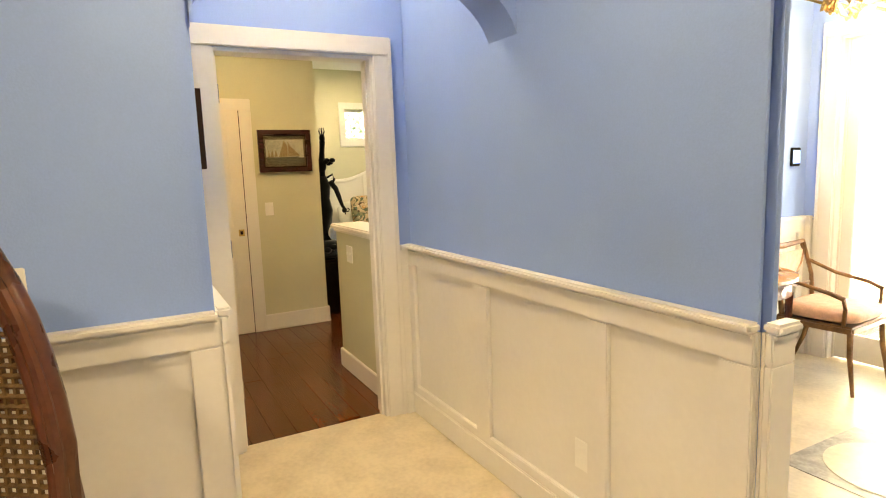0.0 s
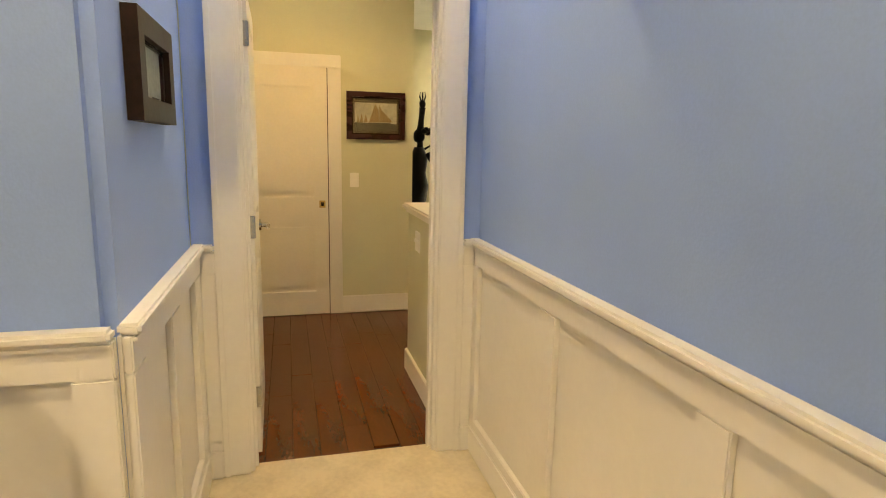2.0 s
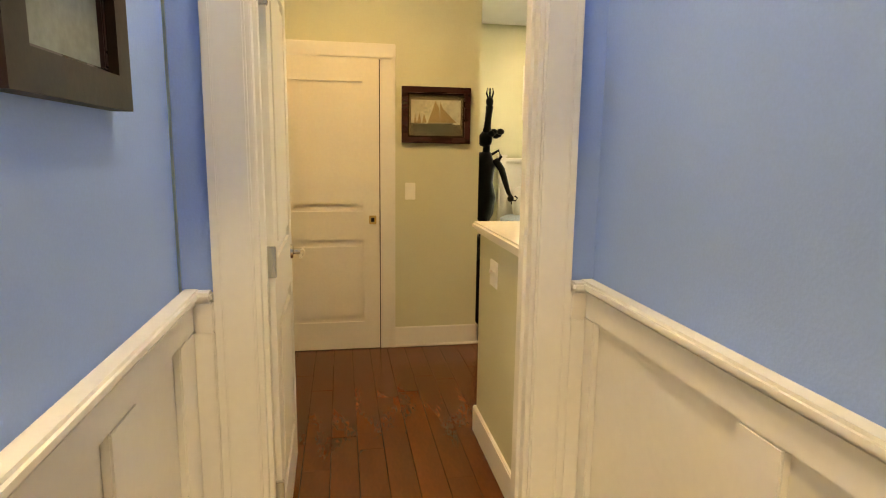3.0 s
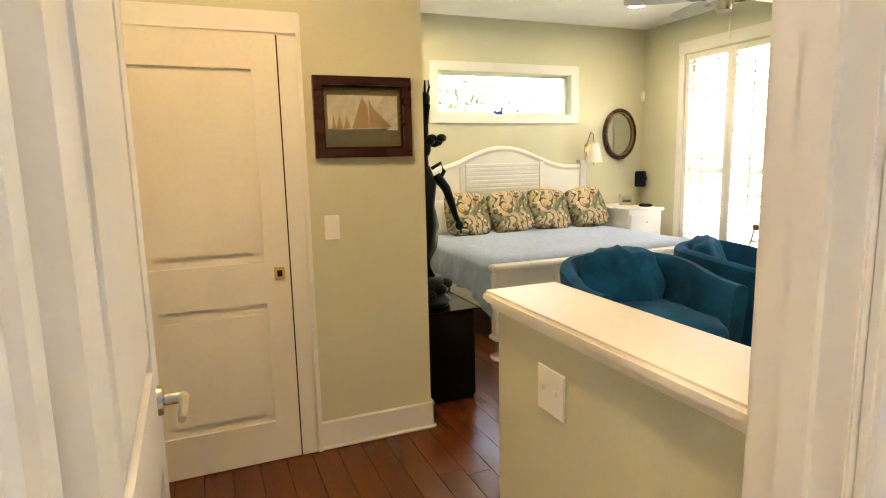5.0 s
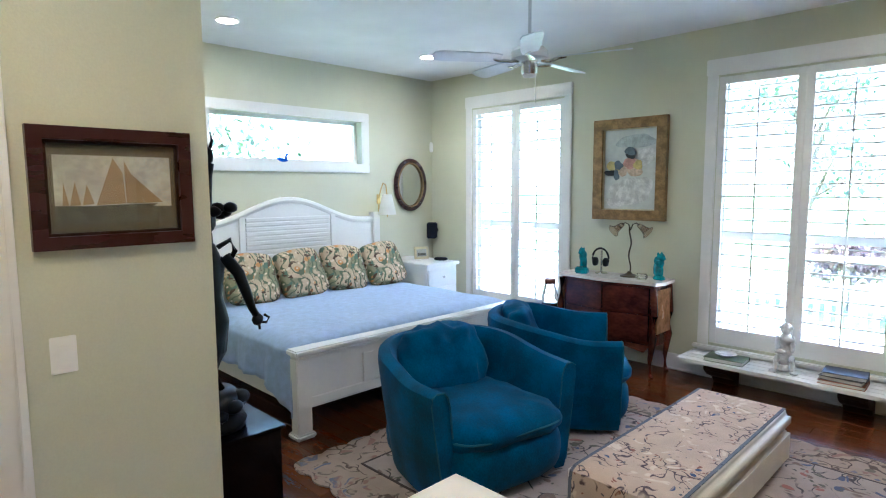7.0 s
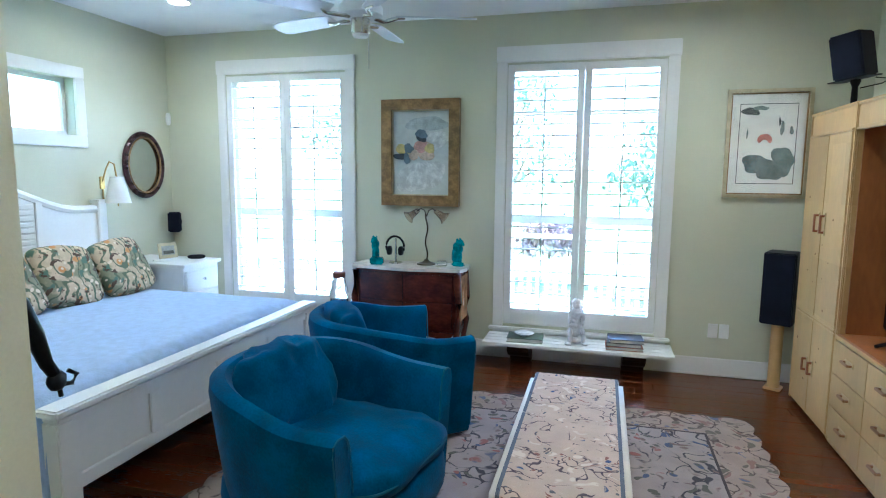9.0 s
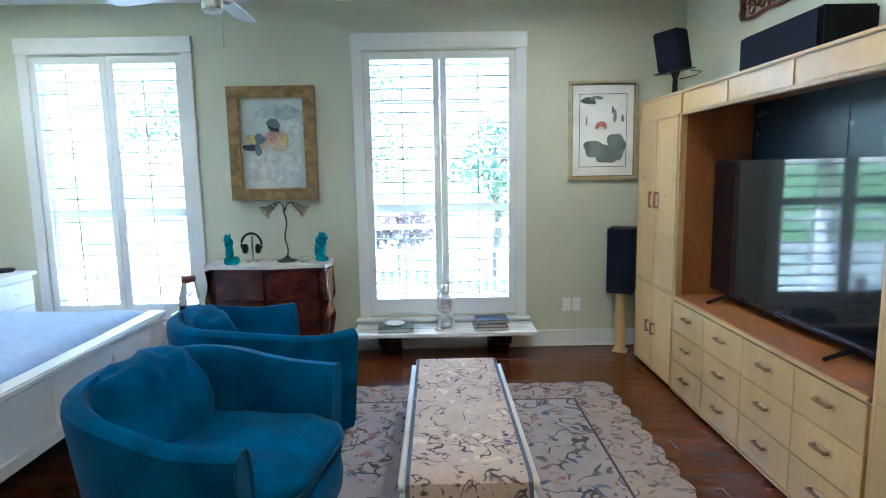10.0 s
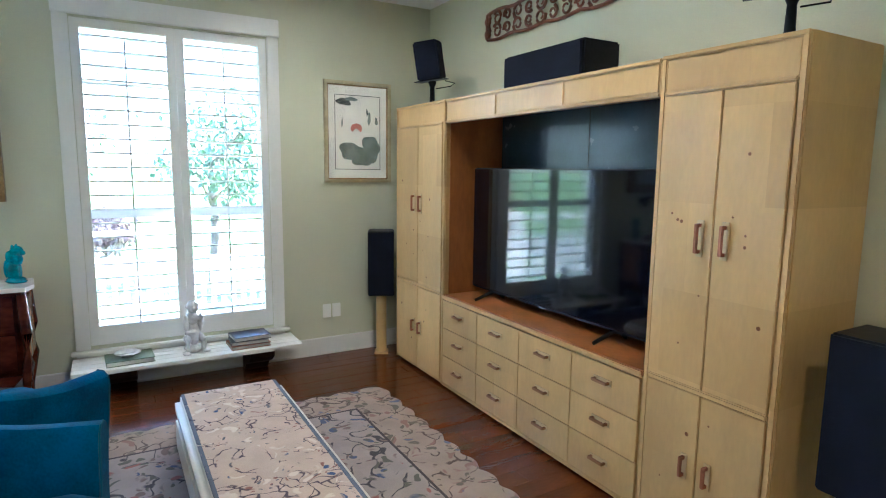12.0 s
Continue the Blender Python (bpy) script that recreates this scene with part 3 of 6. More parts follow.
flip = lambda a, b, c: (c, a, b)
part("headboard", slab(bmesh.new(), headboard_outline(W - 0.09, 1.30), 0.03, 0.07, flip), WHITE, bed, "arched white headboard with a louvred panel")
bm = bmesh.new()
n = 40
ring = []
for i in range(n + 1):
    a = -(W - 0.09) + 2 * (W - 0.09) * i / n
    k = abs(a) / (W - 0.09)
    ring.append((0.055, a, 1.32 + 0.235 * (0.5 + 0.5 * math.cos(math.pi * min(1, k / 0.86)))))
tube(bm, ring, 0.035, 8)
part("top_moulding", bm, WHITE, bed, "", True)
for s in (-1, 1):
    part("post", box(cube(0.02, s * W - s * 0.09 if s < 0 else s * W - 0.09, 0, 0.10, s * W if s > 0 else s * W + 0.0, 1.37, 0.006), 0.01, s * W - 0.10 if s > 0 else s * W - 0.01, 1.37, 0.11, s * W + 0.01 if s > 0 else s * W + 0.10, 1.40, 0.006), WHITE, bed)
    part("stile", cube(0.07, s * 0.52 - 0.03, 0.5, 0.09, s * 0.52 + 0.03, 1.40, 0.004), WHITE, bed)
for i in range(16):
    z = 0.66 + i * 0.046
    part("louvre", cube(0.068, -0.48, z, 0.083, 0.48, z + 0.036, 0.004, 1), WHITE, bed)
fx = XF - BX
foot = part("footboard", cube(fx - 0.06, -W + 0.08, 0.20, fx - 0.025, W - 0.08, 0.57), WHITE, bed, "white panelled footboard with a broad cap")
part("cap", cube(fx - 0.10, -W - 0.02, 0.575, fx + 0.03, W + 0.02, 0.615, 0.010, 3), WHITE, foot)
part("cap_moulding", cube(fx - 0.08, -W, 0.55, fx + 0.012, W, 0.574, 0.006), WHITE, foot)
part("bottom_rail", cube(fx - 0.025, -W + 0.10, 0.20, fx - 0.006, W - 0.10, 0.27, 0.004), WHITE, foot)
part("top_rail", cube(fx - 0.025, -W + 0.10, 0.49, fx - 0.006, W - 0.10, 0.549, 0.004), WHITE, foot)
for a in (-0.56, 0.0, 0.56):
    part("stile", cube(fx - 0.025, a - 0.045, 0.27, fx - 0.006, a + 0.045, 0.49, 0.004), WHITE, foot)
for s in (-1, 1):
    c = s * (W - 0.055)
    bm = cube(fx - 0.085, c - 0.055, 0.03, fx + 0.005, c + 0.055, 0.549, 0.006)
    box(bm, fx - 0.105, c - 0.075, 0.0, fx + 0.025, c + 0.075, 0.04, 0.012)
    part("post", bm, WHITE, foot)
    part("side_rail", cube(0.10, s * (W - 0.05) - 0.02, 0.20, fx - 0.085, s * (W - 0.05) + 0.02, 0.40, 0.006), WHITE, bed)
mattress = tagged(part("mattress", cube(BX + 0.12, BY0 + 0.10, 0.30, XF - 0.10, BY1 - 0.10, 0.60, 0.06, 4), LINEN), "white mattress lying in the bed frame", "mattress")


def bedspread():
    """Quilted cloth that lies on the mattress and hangs over its sides with soft folds."""
    bm = bmesh.new()
    xs = [BX + 0.16 + i * (XF - 0.066 - BX - 0.16) / 44 for i in range(45)]
    cols = []
    for i, x in enumerate(xs):
        u = i / 44
        col = []
        for s in (-1, 1):
            edge = BY0 + 0.022 if s < 0 else BY1 - 0.022
            low = 0.36 - 0.05 * u - (0.17 * max(0, (u - 0.84) / 0.16) if s < 0 else 0)
            side = []
            for k in range(9):
                t = k / 8
                fold = 0.022 * math.sin(x * 17 + s) * (1 - t) + 0.012 * math.sin(x * 41) * (1 - t)
                side.append((edge + s * (0.012 + fold + 0.03 * (1 - t)), low + (0.60 - low) * t))
            col.append(side)
        top = []
        for k in range(1, 28):
            t = k / 28
            y = BY0 + 0.022 + (BY1 - BY0 - 0.044) * t
            rise = 0.035 * math.sin(math.pi * t) ** 0.35
            drop = 0.055 * max(0.0, (u - 0.94) / 0.06) ** 2
            top.append((y, 0.628 + rise - drop + 0.006 * noise.noise(Vector((x * 3, y * 3, 0)))))
        line = col[0] + top + list(reversed(col[1]))
        cols.append([bm.verts.new((x, y, z)) for y, z in line])
    for a, b in zip(cols, cols[1:]):
        for i in range(len(a) - 1):
            bm.faces.new((a[i], a[i + 1], b[i + 1], b[i]))
    ob = part("bedspread", bm, SPREAD, None, "", "all")
    md = ob.modifiers.new("thickness", "SOLIDIFY")
    md.thickness = 0.012
    return ob


tagged(bedspread(), "pale blue-grey quilted bedspread hanging over the bed", "bedspread")


def foliage_cloth(name):
    """Printed cotton: ochre ground with green fronds and orange blooms."""
    m = material(name, (0.56, 0.43, 0.27), 0.85, vary=0.1, scale=20, grain=200, bump=0.2)
    n, l = m.node_tree.nodes, m.node_tree.links
    b = n["Principled BSDF"]
    co = n.new("ShaderNodeTexCoord")
    warp = n.new("ShaderNodeTexNoise")
    warp.inputs["Scale"].default_value = 5
    add = n.new("ShaderNodeMixRGB")
    add.inputs["Fac"].default_value = 0.10
    l.new(co.outputs["Object"], warp.inputs["Vector"])
    l.new(co.outputs["Object"], add.inputs["Color1"])
    l.new(warp.outputs["Color"], add.inputs["Color2"])
    last = b.inputs["Base Color"].links[0].from_socket
    for kind, scale, colour, lo, hi in (("noise", 6, (0.24, 0.23, 0.13), 0.52, 0.57), ("voronoi", 10, (0.52, 0.24, 0.07), 0.32, 0.25), ("wave", 9, (0.11, 0.13, 0.07), 0.80, 0.90), ("voronoi", 21, (0.68, 0.56, 0.38), 0.26, 0.20), ("noise", 10, (0.10, 0.16, 0.11), 0.58, 0.62), ("noise", 18, (0.08, 0.045, 0.022), 0.58, 0.62)):
        if kind == "voronoi":
            t = n.new("ShaderNodeTexVoronoi")
            out = t.outputs["Distance"]
        elif kind == "wave":
            t = n.new("ShaderNodeTexWave")
            t.wave_type = "RINGS"
            t.inputs["Distortion"].default_value = 7
            out = t.outputs["Fac"]
        else:
            t = n.new("ShaderNodeTexNoise")
            t.inputs["Detail"].default_value = 5
            out = t.outputs["Fac"]
        t.inputs["Scale"].default_value = scale
        l.new(add.outputs["Color"], t.inputs["Vector"])
        mr = n.new("ShaderNodeMapRange")
        mr.inputs["From Min"].default_value, mr.inputs["From Max"].default_value = lo, hi
        l.new(out, mr.inputs["Value"])
        mx = n.new("ShaderNodeMixRGB")
        mx.inputs["Color2"].default_value = (*colour, 1)
        l.new(mr.outputs["Result"], mx.inputs["Fac"])
        l.new(last, mx.inputs["Color1"])
        last = mx.outputs["Color"]
    l.new(last, b.inputs["Base Color"])
    return m


FOLIAGE = foliage_cloth("tropical_print")
for i in range(4):
    y = 1.70 + i * 0.505
    cush = part("cushion", pillow_shape(bmesh.new(), 0.49, 0.49, 0.165, 0.36, 32, 14, wrinkle=0.016), FOLIAGE, None, "", "all")
    tagged(cush, "square cushion with tropical leaf print on the bed", "cushion", "cushions on the bed")
    cush.matrix_world = pose(-5.20 + 0.02 * (i % 2), y, 0.865, 0, 62, 0) @ pose(0, 0, 0, 0, 0, (-4, 5, -6, 4)[i])
for i, y in enumerate((1.75, 2.95)):
    o = part("bed_pillow", pillow_shape(bmesh.new(), 0.45, 0.85, 0.17, 0.45, 24, 12, wrinkle=0.02), LINEN, None, "", "all")
    tagged(o, "white bed pillow leaning on the headboard", "pillow", "white pillows on the bed")
    o.matrix_world = pose(-5.46, y, 0.80, 0, 60, 0)

# nightstand and what stands on it
NX0, NX1, NY0, NY1, NZ = XB + 0.03, -4.85, 3.56, 4.05, 0.84
night = thing("nightstand", pose((NX0 + NX1) / 2, (NY0 + NY1) / 2, 0), "white painted nightstand with two drawers", "nightstand")
hx, hy = (NX1 - NX0) / 2, (NY1 - NY0) / 2
part("body", cube(-hx, -hy + 0.01, 0.08, hx - 0.02, hy - 0.01, NZ - 0.03, 0.004), WHITE, night)
part("top", cube(-hx, -hy - 0.01, NZ - 0.03, hx + 0.012, hy + 0.01, NZ, 0.006), WHITE, night)
for za, zb in ((0.12, 0.36), (0.37, 0.58), (0.59, 0.78)):
    d = part("drawer", cube(hx - 0.021, -hy + 0.03, za, hx - 0.003, hy - 0.03, zb - 0.005, 0.004), WHITE, night)
    part("knob", lathe(bmesh.new(), [(0.006, 0), (0.006, 0.012), (0.014, 0.018), (0.012, 0.028)], 12), CHROME, d, "small metal knob", True, pose(hx - 0.003, 0, (za + zb) / 2, 0, 90, 0))
for sx in (-1, 1):
    for sy in (-1, 1):
        part("leg", cube(sx * hx - sx * 0.05 if sx < 0 else hx - 0.055, sy * hy - (0.05 if sy > 0 else -0.0), 0, sx * hx if sx > 0 else -hx + 0.05, sy * hy if sy > 0 else -hy + 0.05, 0.08), WHITE, night)
pf = thing("photo_frame", pose(-5.28, 3.88, NZ, 0, 0, 70), "small silver framed photograph on the nightstand", "photo frame")
part("frame", cube(-0.09, -0.008, 0, 0.09, 0.008, 0.145, 0.004), SILVERGILT, pf, m=pose(0, 0, 0.002, -10))
part("photo", cube(-0.062, -0.011, 0.03, 0.062, -0.009, 0.115), PHOTO, pf, m=pose(0, 0, 0.002, -10))
part("dark_print", cube(-0.05, -0.0125, 0.04, 0.05, -0.0115, 0.07), SEA, pf, m=pose(0, 0, 0.002, -10))
gl = tagged(part("eyeglasses_case", pillow_shape(bmesh.new(), 0.16, 0.06, 0.04, 0.6, 16, 8), BLACK, None, "", "all"), "black case lying on the nightstand", "case")
gl.matrix_world = pose(-5.02, 3.94, NZ + 0.021, 0, 0, 35)
rc = tagged(part("remote_control", cube(-0.08, -0.022, 0, 0.08, 0.022, 0.018, 0.006), PLATE), "pale remote control on the nightstand", "remote control")
rc.matrix_world = pose(-5.20, 3.70, NZ, 0, 0, 60)
spk = thing("wall_speaker", pose(-5.58, 4.34, 1.04), "small black speaker mounted in the corner", "speaker")
part("cabinet", cube(-0.06, -0.06, 0, 0.06, 0.05, 0.20, 0.012, 3), SPKCLOTH, spk, m=pose(0, 0, 0, 0, 0, 35))
part("bracket", cube(-0.015, 0.0, 0.08, 0.015, 0.12, 0.12, 0.004), BLACK, spk, m=pose(0, 0, 0, 0, 0, 10))
sens = tagged(part("wall_sensor", pillow_shape(bmesh.new(), 0.05, 0.045, 0.13, 0.7, 16, 10), PLATE, None, "", "all"), "small white wall sensor in the corner", "sensor")
sens.matrix_world = pose(XB + 0.03, YW - 0.04, 2.18, 0, 0, 45)
# wall lamp over the nightstand
wl = thing("wall_lamp", pose(XB, 3.57, 1.47), "brass swing-arm wall lamp with a white shade", "lamp")
part("back_plate", cube(0, -0.025, 0.02, 0.015, 0.025, 0.13, 0.004), BRASS, wl)
part("arm", tube(bmesh.new(), [(0.01, 0, 0.08), (0.06, 0, 0.20), (0.11, -0.01, 0.26), (0.17, -0.02, 0.24), (0.19, -0.02, 0.12)], 0.007), BRASS, wl, "curved brass arm", True)
part("shade", lathe(bmesh.new(), [(0.055, 0.13), (0.105, -0.10), (0.101, -0.10), (0.052, 0.128)], 24, (0.19, -0.02, 0)), LINEN, wl, "white cloth shade", True)
part("stem", tube(bmesh.new(), [(0.19, -0.02, 0.12), (0.19, -0.02, -0.13)], 0.006), BRASS, wl)
part("cord_cover", tube(bmesh.new(), [(0.012, 0, 0.02), (0.012, 0, -0.55)], 0.008), BRASS, wl, "brass cord cover")
# oval mirror on the bed wall
ov = thing("oval_mirror", pose(XB, 4.06, 1.71, 90, 0, 90), "oval mirror in a bronze gilt frame", "mirror")
bm = bmesh.new()
n = 40
tube(bm, [(0.235 * math.cos(2 * math.pi * i / n), 0.295 * math.sin(2 * math.pi * i / n), 0.025) for i in range(n + 1)], 0.026, 10)
part("frame", bm, MAHOG, ov, "dark bronze oval frame", True)
bm = bmesh.new()
tube(bm, [(0.203 * math.cos(2 * math.pi * i / n), 0.263 * math.sin(2 * math.pi * i / n), 0.036) for i in range(n + 1)], 0.010, 8)
part("inner_band", bm, GOLD, ov, "thin gilt band", True)
MIRROR = material("mirror_glass", (0.55, 0.56, 0.56), 0.03, 1.0, vary=0.03, bump=0)
part("glass", lathe(bmesh.new(), [(1.0, 0.004), (1.0, 0.018)], 40, squash=(0.21, 0.27)), MIRROR, ov, "silvered mirror glass")


# ---- armchairs ----
def armchair(m, label):
    """A tub chair on a round base, open towards +x."""
    ch = thing("armchair", m, label, "armchair", "pair of teal armchairs")

    def rim(t):
        """Middle line of the back and arms; t from 0 (one arm tip) to 1 (other)."""
        if t < 0.22:
            k = t / 0.22
            return Vector((0.40 - 0.46 * k, -0.455 - 0.02 * math.sin(math.pi * k), 0))
        if t > 0.78:
            k = (1 - t) / 0.22
            return Vector((0.40 - 0.46 * k, 0.455 + 0.02 * math.sin(math.pi * k), 0))
        a = -math.pi / 2 - math.pi * (t - 0.22) / 0.56
        return Vector((-0.06 + 0.43 * math.cos(a), 0.455 * math.sin(a), 0))

    def height(t):
        k = abs(t - 0.5) * 2
        return 0.745 - 0.095 * (0.5 - 0.5 * math.cos(math.pi * min(1, max(0, (k - 0.25) / 0.6))))
    bm = bmesh.new()
    n, th = 44, 0.050
    rings = []
    for i in range(n + 1):
        t = i / n
        p, d = rim(t), rim(min(1, t + 0.01)) - rim(max(0, t - 0.01))
        d.normalize()
        out = Vector((d.y, -d.x, 0))
        if out.dot(p - Vector((0.1, 0, 0))) < 0:
            out = -out
        h = height(t)
        sec = [(th * 0.35, 0.035), (th * 0.55, 0.06), (th * 0.95, 0.25), (th * 1.2, 0.45), (th * 1.25, h - 0.06), (th * 1.05, h - 0.02), (th * 0.5, h), (-th * 0.4, h), (-th * 0.85, h - 0.025), (-th, h - 0.07), (-th, 0.30), (-th * 0.9, 0.035)]
        rings.append([bm.verts.new(p + out * (o + 0.055 * (z / 0.7) ** 1.6 - 0.03) + Vector((0, 0, z))) for o, z in sec])
    m0 = len(rings[0])
    for a, b in zip(rings, rings[1:]):
        for i in range(m0):
            bm.faces.new((a[i], a[(i + 1) % m0], b[(i + 1) % m0], b[i]))
    bm.faces.new(rings[0])
    bm.faces.new(list(reversed(rings[-1])))
    part("shell", bm, TEAL, ch, "rounded velvet back and arms", True)
    for s in (-1, 1):
        y = s * 0.455
        pts = [(0.402, y + s * (o + 0.055 * (z / 0.7) ** 1.6 - 0.03), z) for o, z in ((0.030, 0.08), (0.058, 0.42), (0.062, 0.590), (0.052, 0.632), (0.020, 0.650), (-0.022, 0.649), (-0.042, 0.623), (-0.050, 0.57), (-0.050, 0.40))]
        part("piping", tube(bmesh.new(), pts, 0.005, 6), TEALPIPE, ch, "", True)
    part("seat_base", pillow_shape(bmesh.new(), 0.94, 0.88, 0.40, 0.42, 40, 12, (0.03, 0, 0.20)), TEAL, ch, "velvet front apron", "all")
    bm = bmesh.new()
    pillow_shape(bm, 0.84, 0.82, 0.18, 0.40, 64, 18, (0.09, 0, 0.37), 0.035)
    part("seat_cushion", bm, TEAL, ch, "plump velvet seat cushion", "all")
    bm = bmesh.new()
    k = 48
    tube(bm, [(0.09 + 0.420 * math.copysign(abs(math.cos(2 * math.pi * i / k)) ** 0.42, math.cos(2 * math.pi * i / k)), 0.405 * math.copysign(abs(math.sin(2 * math.pi * i / k)) ** 0.42, math.sin(2 * math.pi * i / k)), 0.37) for i in range(k + 1)], 0.007, 6)
    part("cushion_piping", bm, TEALPIPE, ch, "", True)
    bm = pillow_shape(bmesh.new(), 0.44, 0.64, 0.20, 0.62, 48, 20, wrinkle=0.06)
    part("back_cushion", bm, TEAL, ch, "soft creased back cushion", "all", pose(-0.29, 0, 0.60, 0, 64, 0))
    part("swivel_base", lathe(bmesh.new(), [(0.30, 0), (0.30, 0.035)], 28), BLACK, ch)
    return ch


SIZE = Matrix.Diagonal((0.94, 0.94, 1.0, 1))
armchair(pose(-2.55, 1.72, 0.012, 0, 0, -11) @ SIZE, "teal velvet tub armchair at the foot of the bed")
armchair(pose(-2.67, 2.86, 0.012, 0, 0, 36) @ SIZE, "teal velvet tub armchair turned towards the window")


# ---- rug and ottoman ----
def woven(name, ground, inks, scale, floor=True):
    """Woven flower pattern: scattered blooms, leaves and dark stems on a pale ground."""
    m = material(name, ground, 0.95, vary=0.10, scale=7, grain=220, bump=0.4)
    n, l = m.node_tree.nodes, m.node_tree.links
    b = n["Principled BSDF"]
    co = n.new("ShaderNodeTexCoord")
    warp = n.new("ShaderNodeTexNoise")
    warp.inputs["Scale"].default_value = scale * 0.7
    add = n.new("ShaderNodeMixRGB")
    add.inputs["Fac"].default_value = 0.30
    l.new(co.outputs["Object"], warp.inputs["Vector"])
    l.new(co.outputs["Object"], add.inputs["Color1"])
    l.new(warp.outputs["Color"], add.inputs["Color2"])
    last = b.inputs["Base Color"].links[0].from_socket

    def ink(value, lo, hi, colour, k):
        nonlocal last
        gate = n.new("ShaderNodeTexNoise")
        gate.inputs["Scale"].default_value = scale * 1.7 + k
        l.new(add.outputs["Color"], gate.inputs["Vector"])
        gr = n.new("ShaderNodeMapRange")
        gr.inputs["From Min"].default_value, gr.inputs["From Max"].default_value = 0.47, 0.53
        l.new(gate.outputs["Fac"], gr.inputs["Value"])
        mr = n.new("ShaderNodeMapRange")
        mr.inputs["From Min"].default_value, mr.inputs["From Max"].default_value = lo, hi
        l.new(value, mr.inputs["Value"])
        mx = n.new("ShaderNodeMixRGB")
        mx.inputs["Color2"].default_value = (*colour, 1)
        both = n.new("ShaderNodeMath")
        both.operation = "MULTIPLY"
        l.new(mr.outputs["Result"], both.inputs[0])
        l.new(gr.outputs["Result"], both.inputs[1])
        l.new(both.outputs[0], mx.inputs["Fac"])
        l.new(last, mx.inputs["Color1"])
        last = mx.outputs["Color"]
    for k, (colour, sc, lo, hi) in enumerate(inks):
        v = n.new("ShaderNodeTexVoronoi")
        v.inputs["Scale"].default_value = sc
        if k == 0:
            v.feature = "DISTANCE_TO_EDGE"
        l.new(add.outputs["Color"], v.inputs["Vector"])
        ink(v.outputs["Distance"], lo, hi, colour, k)
    l.new(last, b.inputs["Base Color"])
    return m


RUG = woven("woven_rug", (0.37, 0.30, 0.26), [((0.06, 0.05, 0.055), 9.0, 0.045, 0.022), ((0.19, 0.13, 0.11), 12.0, 0.30, 0.25), ((0.08, 0.10, 0.17), 11.0, 0.28, 0.23), ((0.12, 0.11, 0.085), 18, 0.31, 0.26), ((0.30, 0.12, 0.10), 10.0, 0.24, 0.19)], 5)
RUGEDGE = woven("woven_rug_border", (0.36, 0.27, 0.21), [((0.10, 0.065, 0.05), 8.0, 0.040, 0.018), ((0.27, 0.15, 0.12), 9.0, 0.30, 0.25), ((0.13, 0.14, 0.20), 8.0, 0.26, 0.21), ((0.15, 0.12, 0.09), 15, 0.34, 0.28)], 6)
RUGLINE = material("rug_dark_line", (0.07, 0.05, 0.05), 0.95)
RX0, RX1, RY0, RY1 = -3.32, -0.38, 1.00, 3.48
rug = thing("rug", pose((RX0 + RX1) / 2, (RY0 + RY1) / 2, 0), "pale flower-patterned wool rug with a scalloped edge", "rug")
a, b = (RX1 - RX0) / 2, (RY1 - RY0) / 2
bm = bmesh.new()
outline = []
per = [(-a, -b), (a, -b), (a, b), (-a, b)]
for (xa, ya), (xb, yb) in zip(per, per[1:] + per[:1]):
    k = int(math.hypot(xb - xa, yb - ya) / 0.02)
    dx, dy = (xb - xa) / (k * 0.02), (yb - ya) / (k * 0.02)
    for i in range(k):
        s = 0.032 * abs(math.sin(i * 0.33))
        outline.append((xa + (xb - xa) * i / k + dy * s, ya + (yb - ya) * i / k - dx * s))
part("border", slab(bm, outline, 0.001, 0.010, lambda p, q, c: (p, q, c)), RUGEDGE, rug, "scalloped flowered border")
part("field", cube(-a + 0.30, -b + 0.30, 0.010, a - 0.30, b - 0.30, 0.0125), RUG, rug, "pale field with blue and rose flowers")
for x0, y0, x1, y1 in ((-a + 0.285, -b + 0.285, a - 0.285, -b + 0.30), (-a + 0.285, b - 0.30, a - 0.285, b - 0.285), (-a + 0.285, -b + 0.30, -a + 0.30, b - 0.30), (a - 0.30, -b + 0.30, a - 0.285, b - 0.30)):
    part("line", cube(x0, y0, 0.0101, x1, y1, 0.0135), RUGLINE, rug)

OX0, OX1, OY0, OY1, OZ = -1.775, -1.192, 1.565, 3.10, 0.33
ott = thing("ottoman", pose((OX0 + OX1) / 2, (OY0 + OY1) / 2, 0.013), "long white leather ottoman bench with a runner", "ottoman")
a, b = (OX1 - OX0) / 2, (OY1 - OY0) / 2
LEATHER = material("white_leather", (0.70, 0.65, 0.57), 0.45, vary=0.06, scale=8, grain=90, bump=0.12)
part("body", cube(-a, -b, 0.02, a, b, OZ - 0.10, 0.03, 3), LEATHER, ott)
part("top", cube(-a, -b, OZ - 0.0995, a, b, OZ, 0.030, 4), LEATHER, ott, "padded white leather lid", "all")
for sx in (-1, 1):
    for sy in (-1, 1):
        part("foot", cube(sx * (a - 0.08) - 0.025, sy * (b - 0.08) - 0.025, 0, sx * (a - 0.08) + 0.025, sy * (b - 0.08) + 0.025, 0.03), BLACK, ott)
RUNNER = woven("woven_runner", (0.56, 0.42, 0.32), [((0.09, 0.06, 0.07), 11, 0.040, 0.018), ((0.05, 0.08, 0.17), 11.0, 0.20, 0.16), ((0.26, 0.11, 0.08), 17, 0.20, 0.16), ((0.13, 0.12, 0.13), 26, 0.21, 0.17), ((0.70, 0.58, 0.46), 13, 0.3, 0.2)], 7)
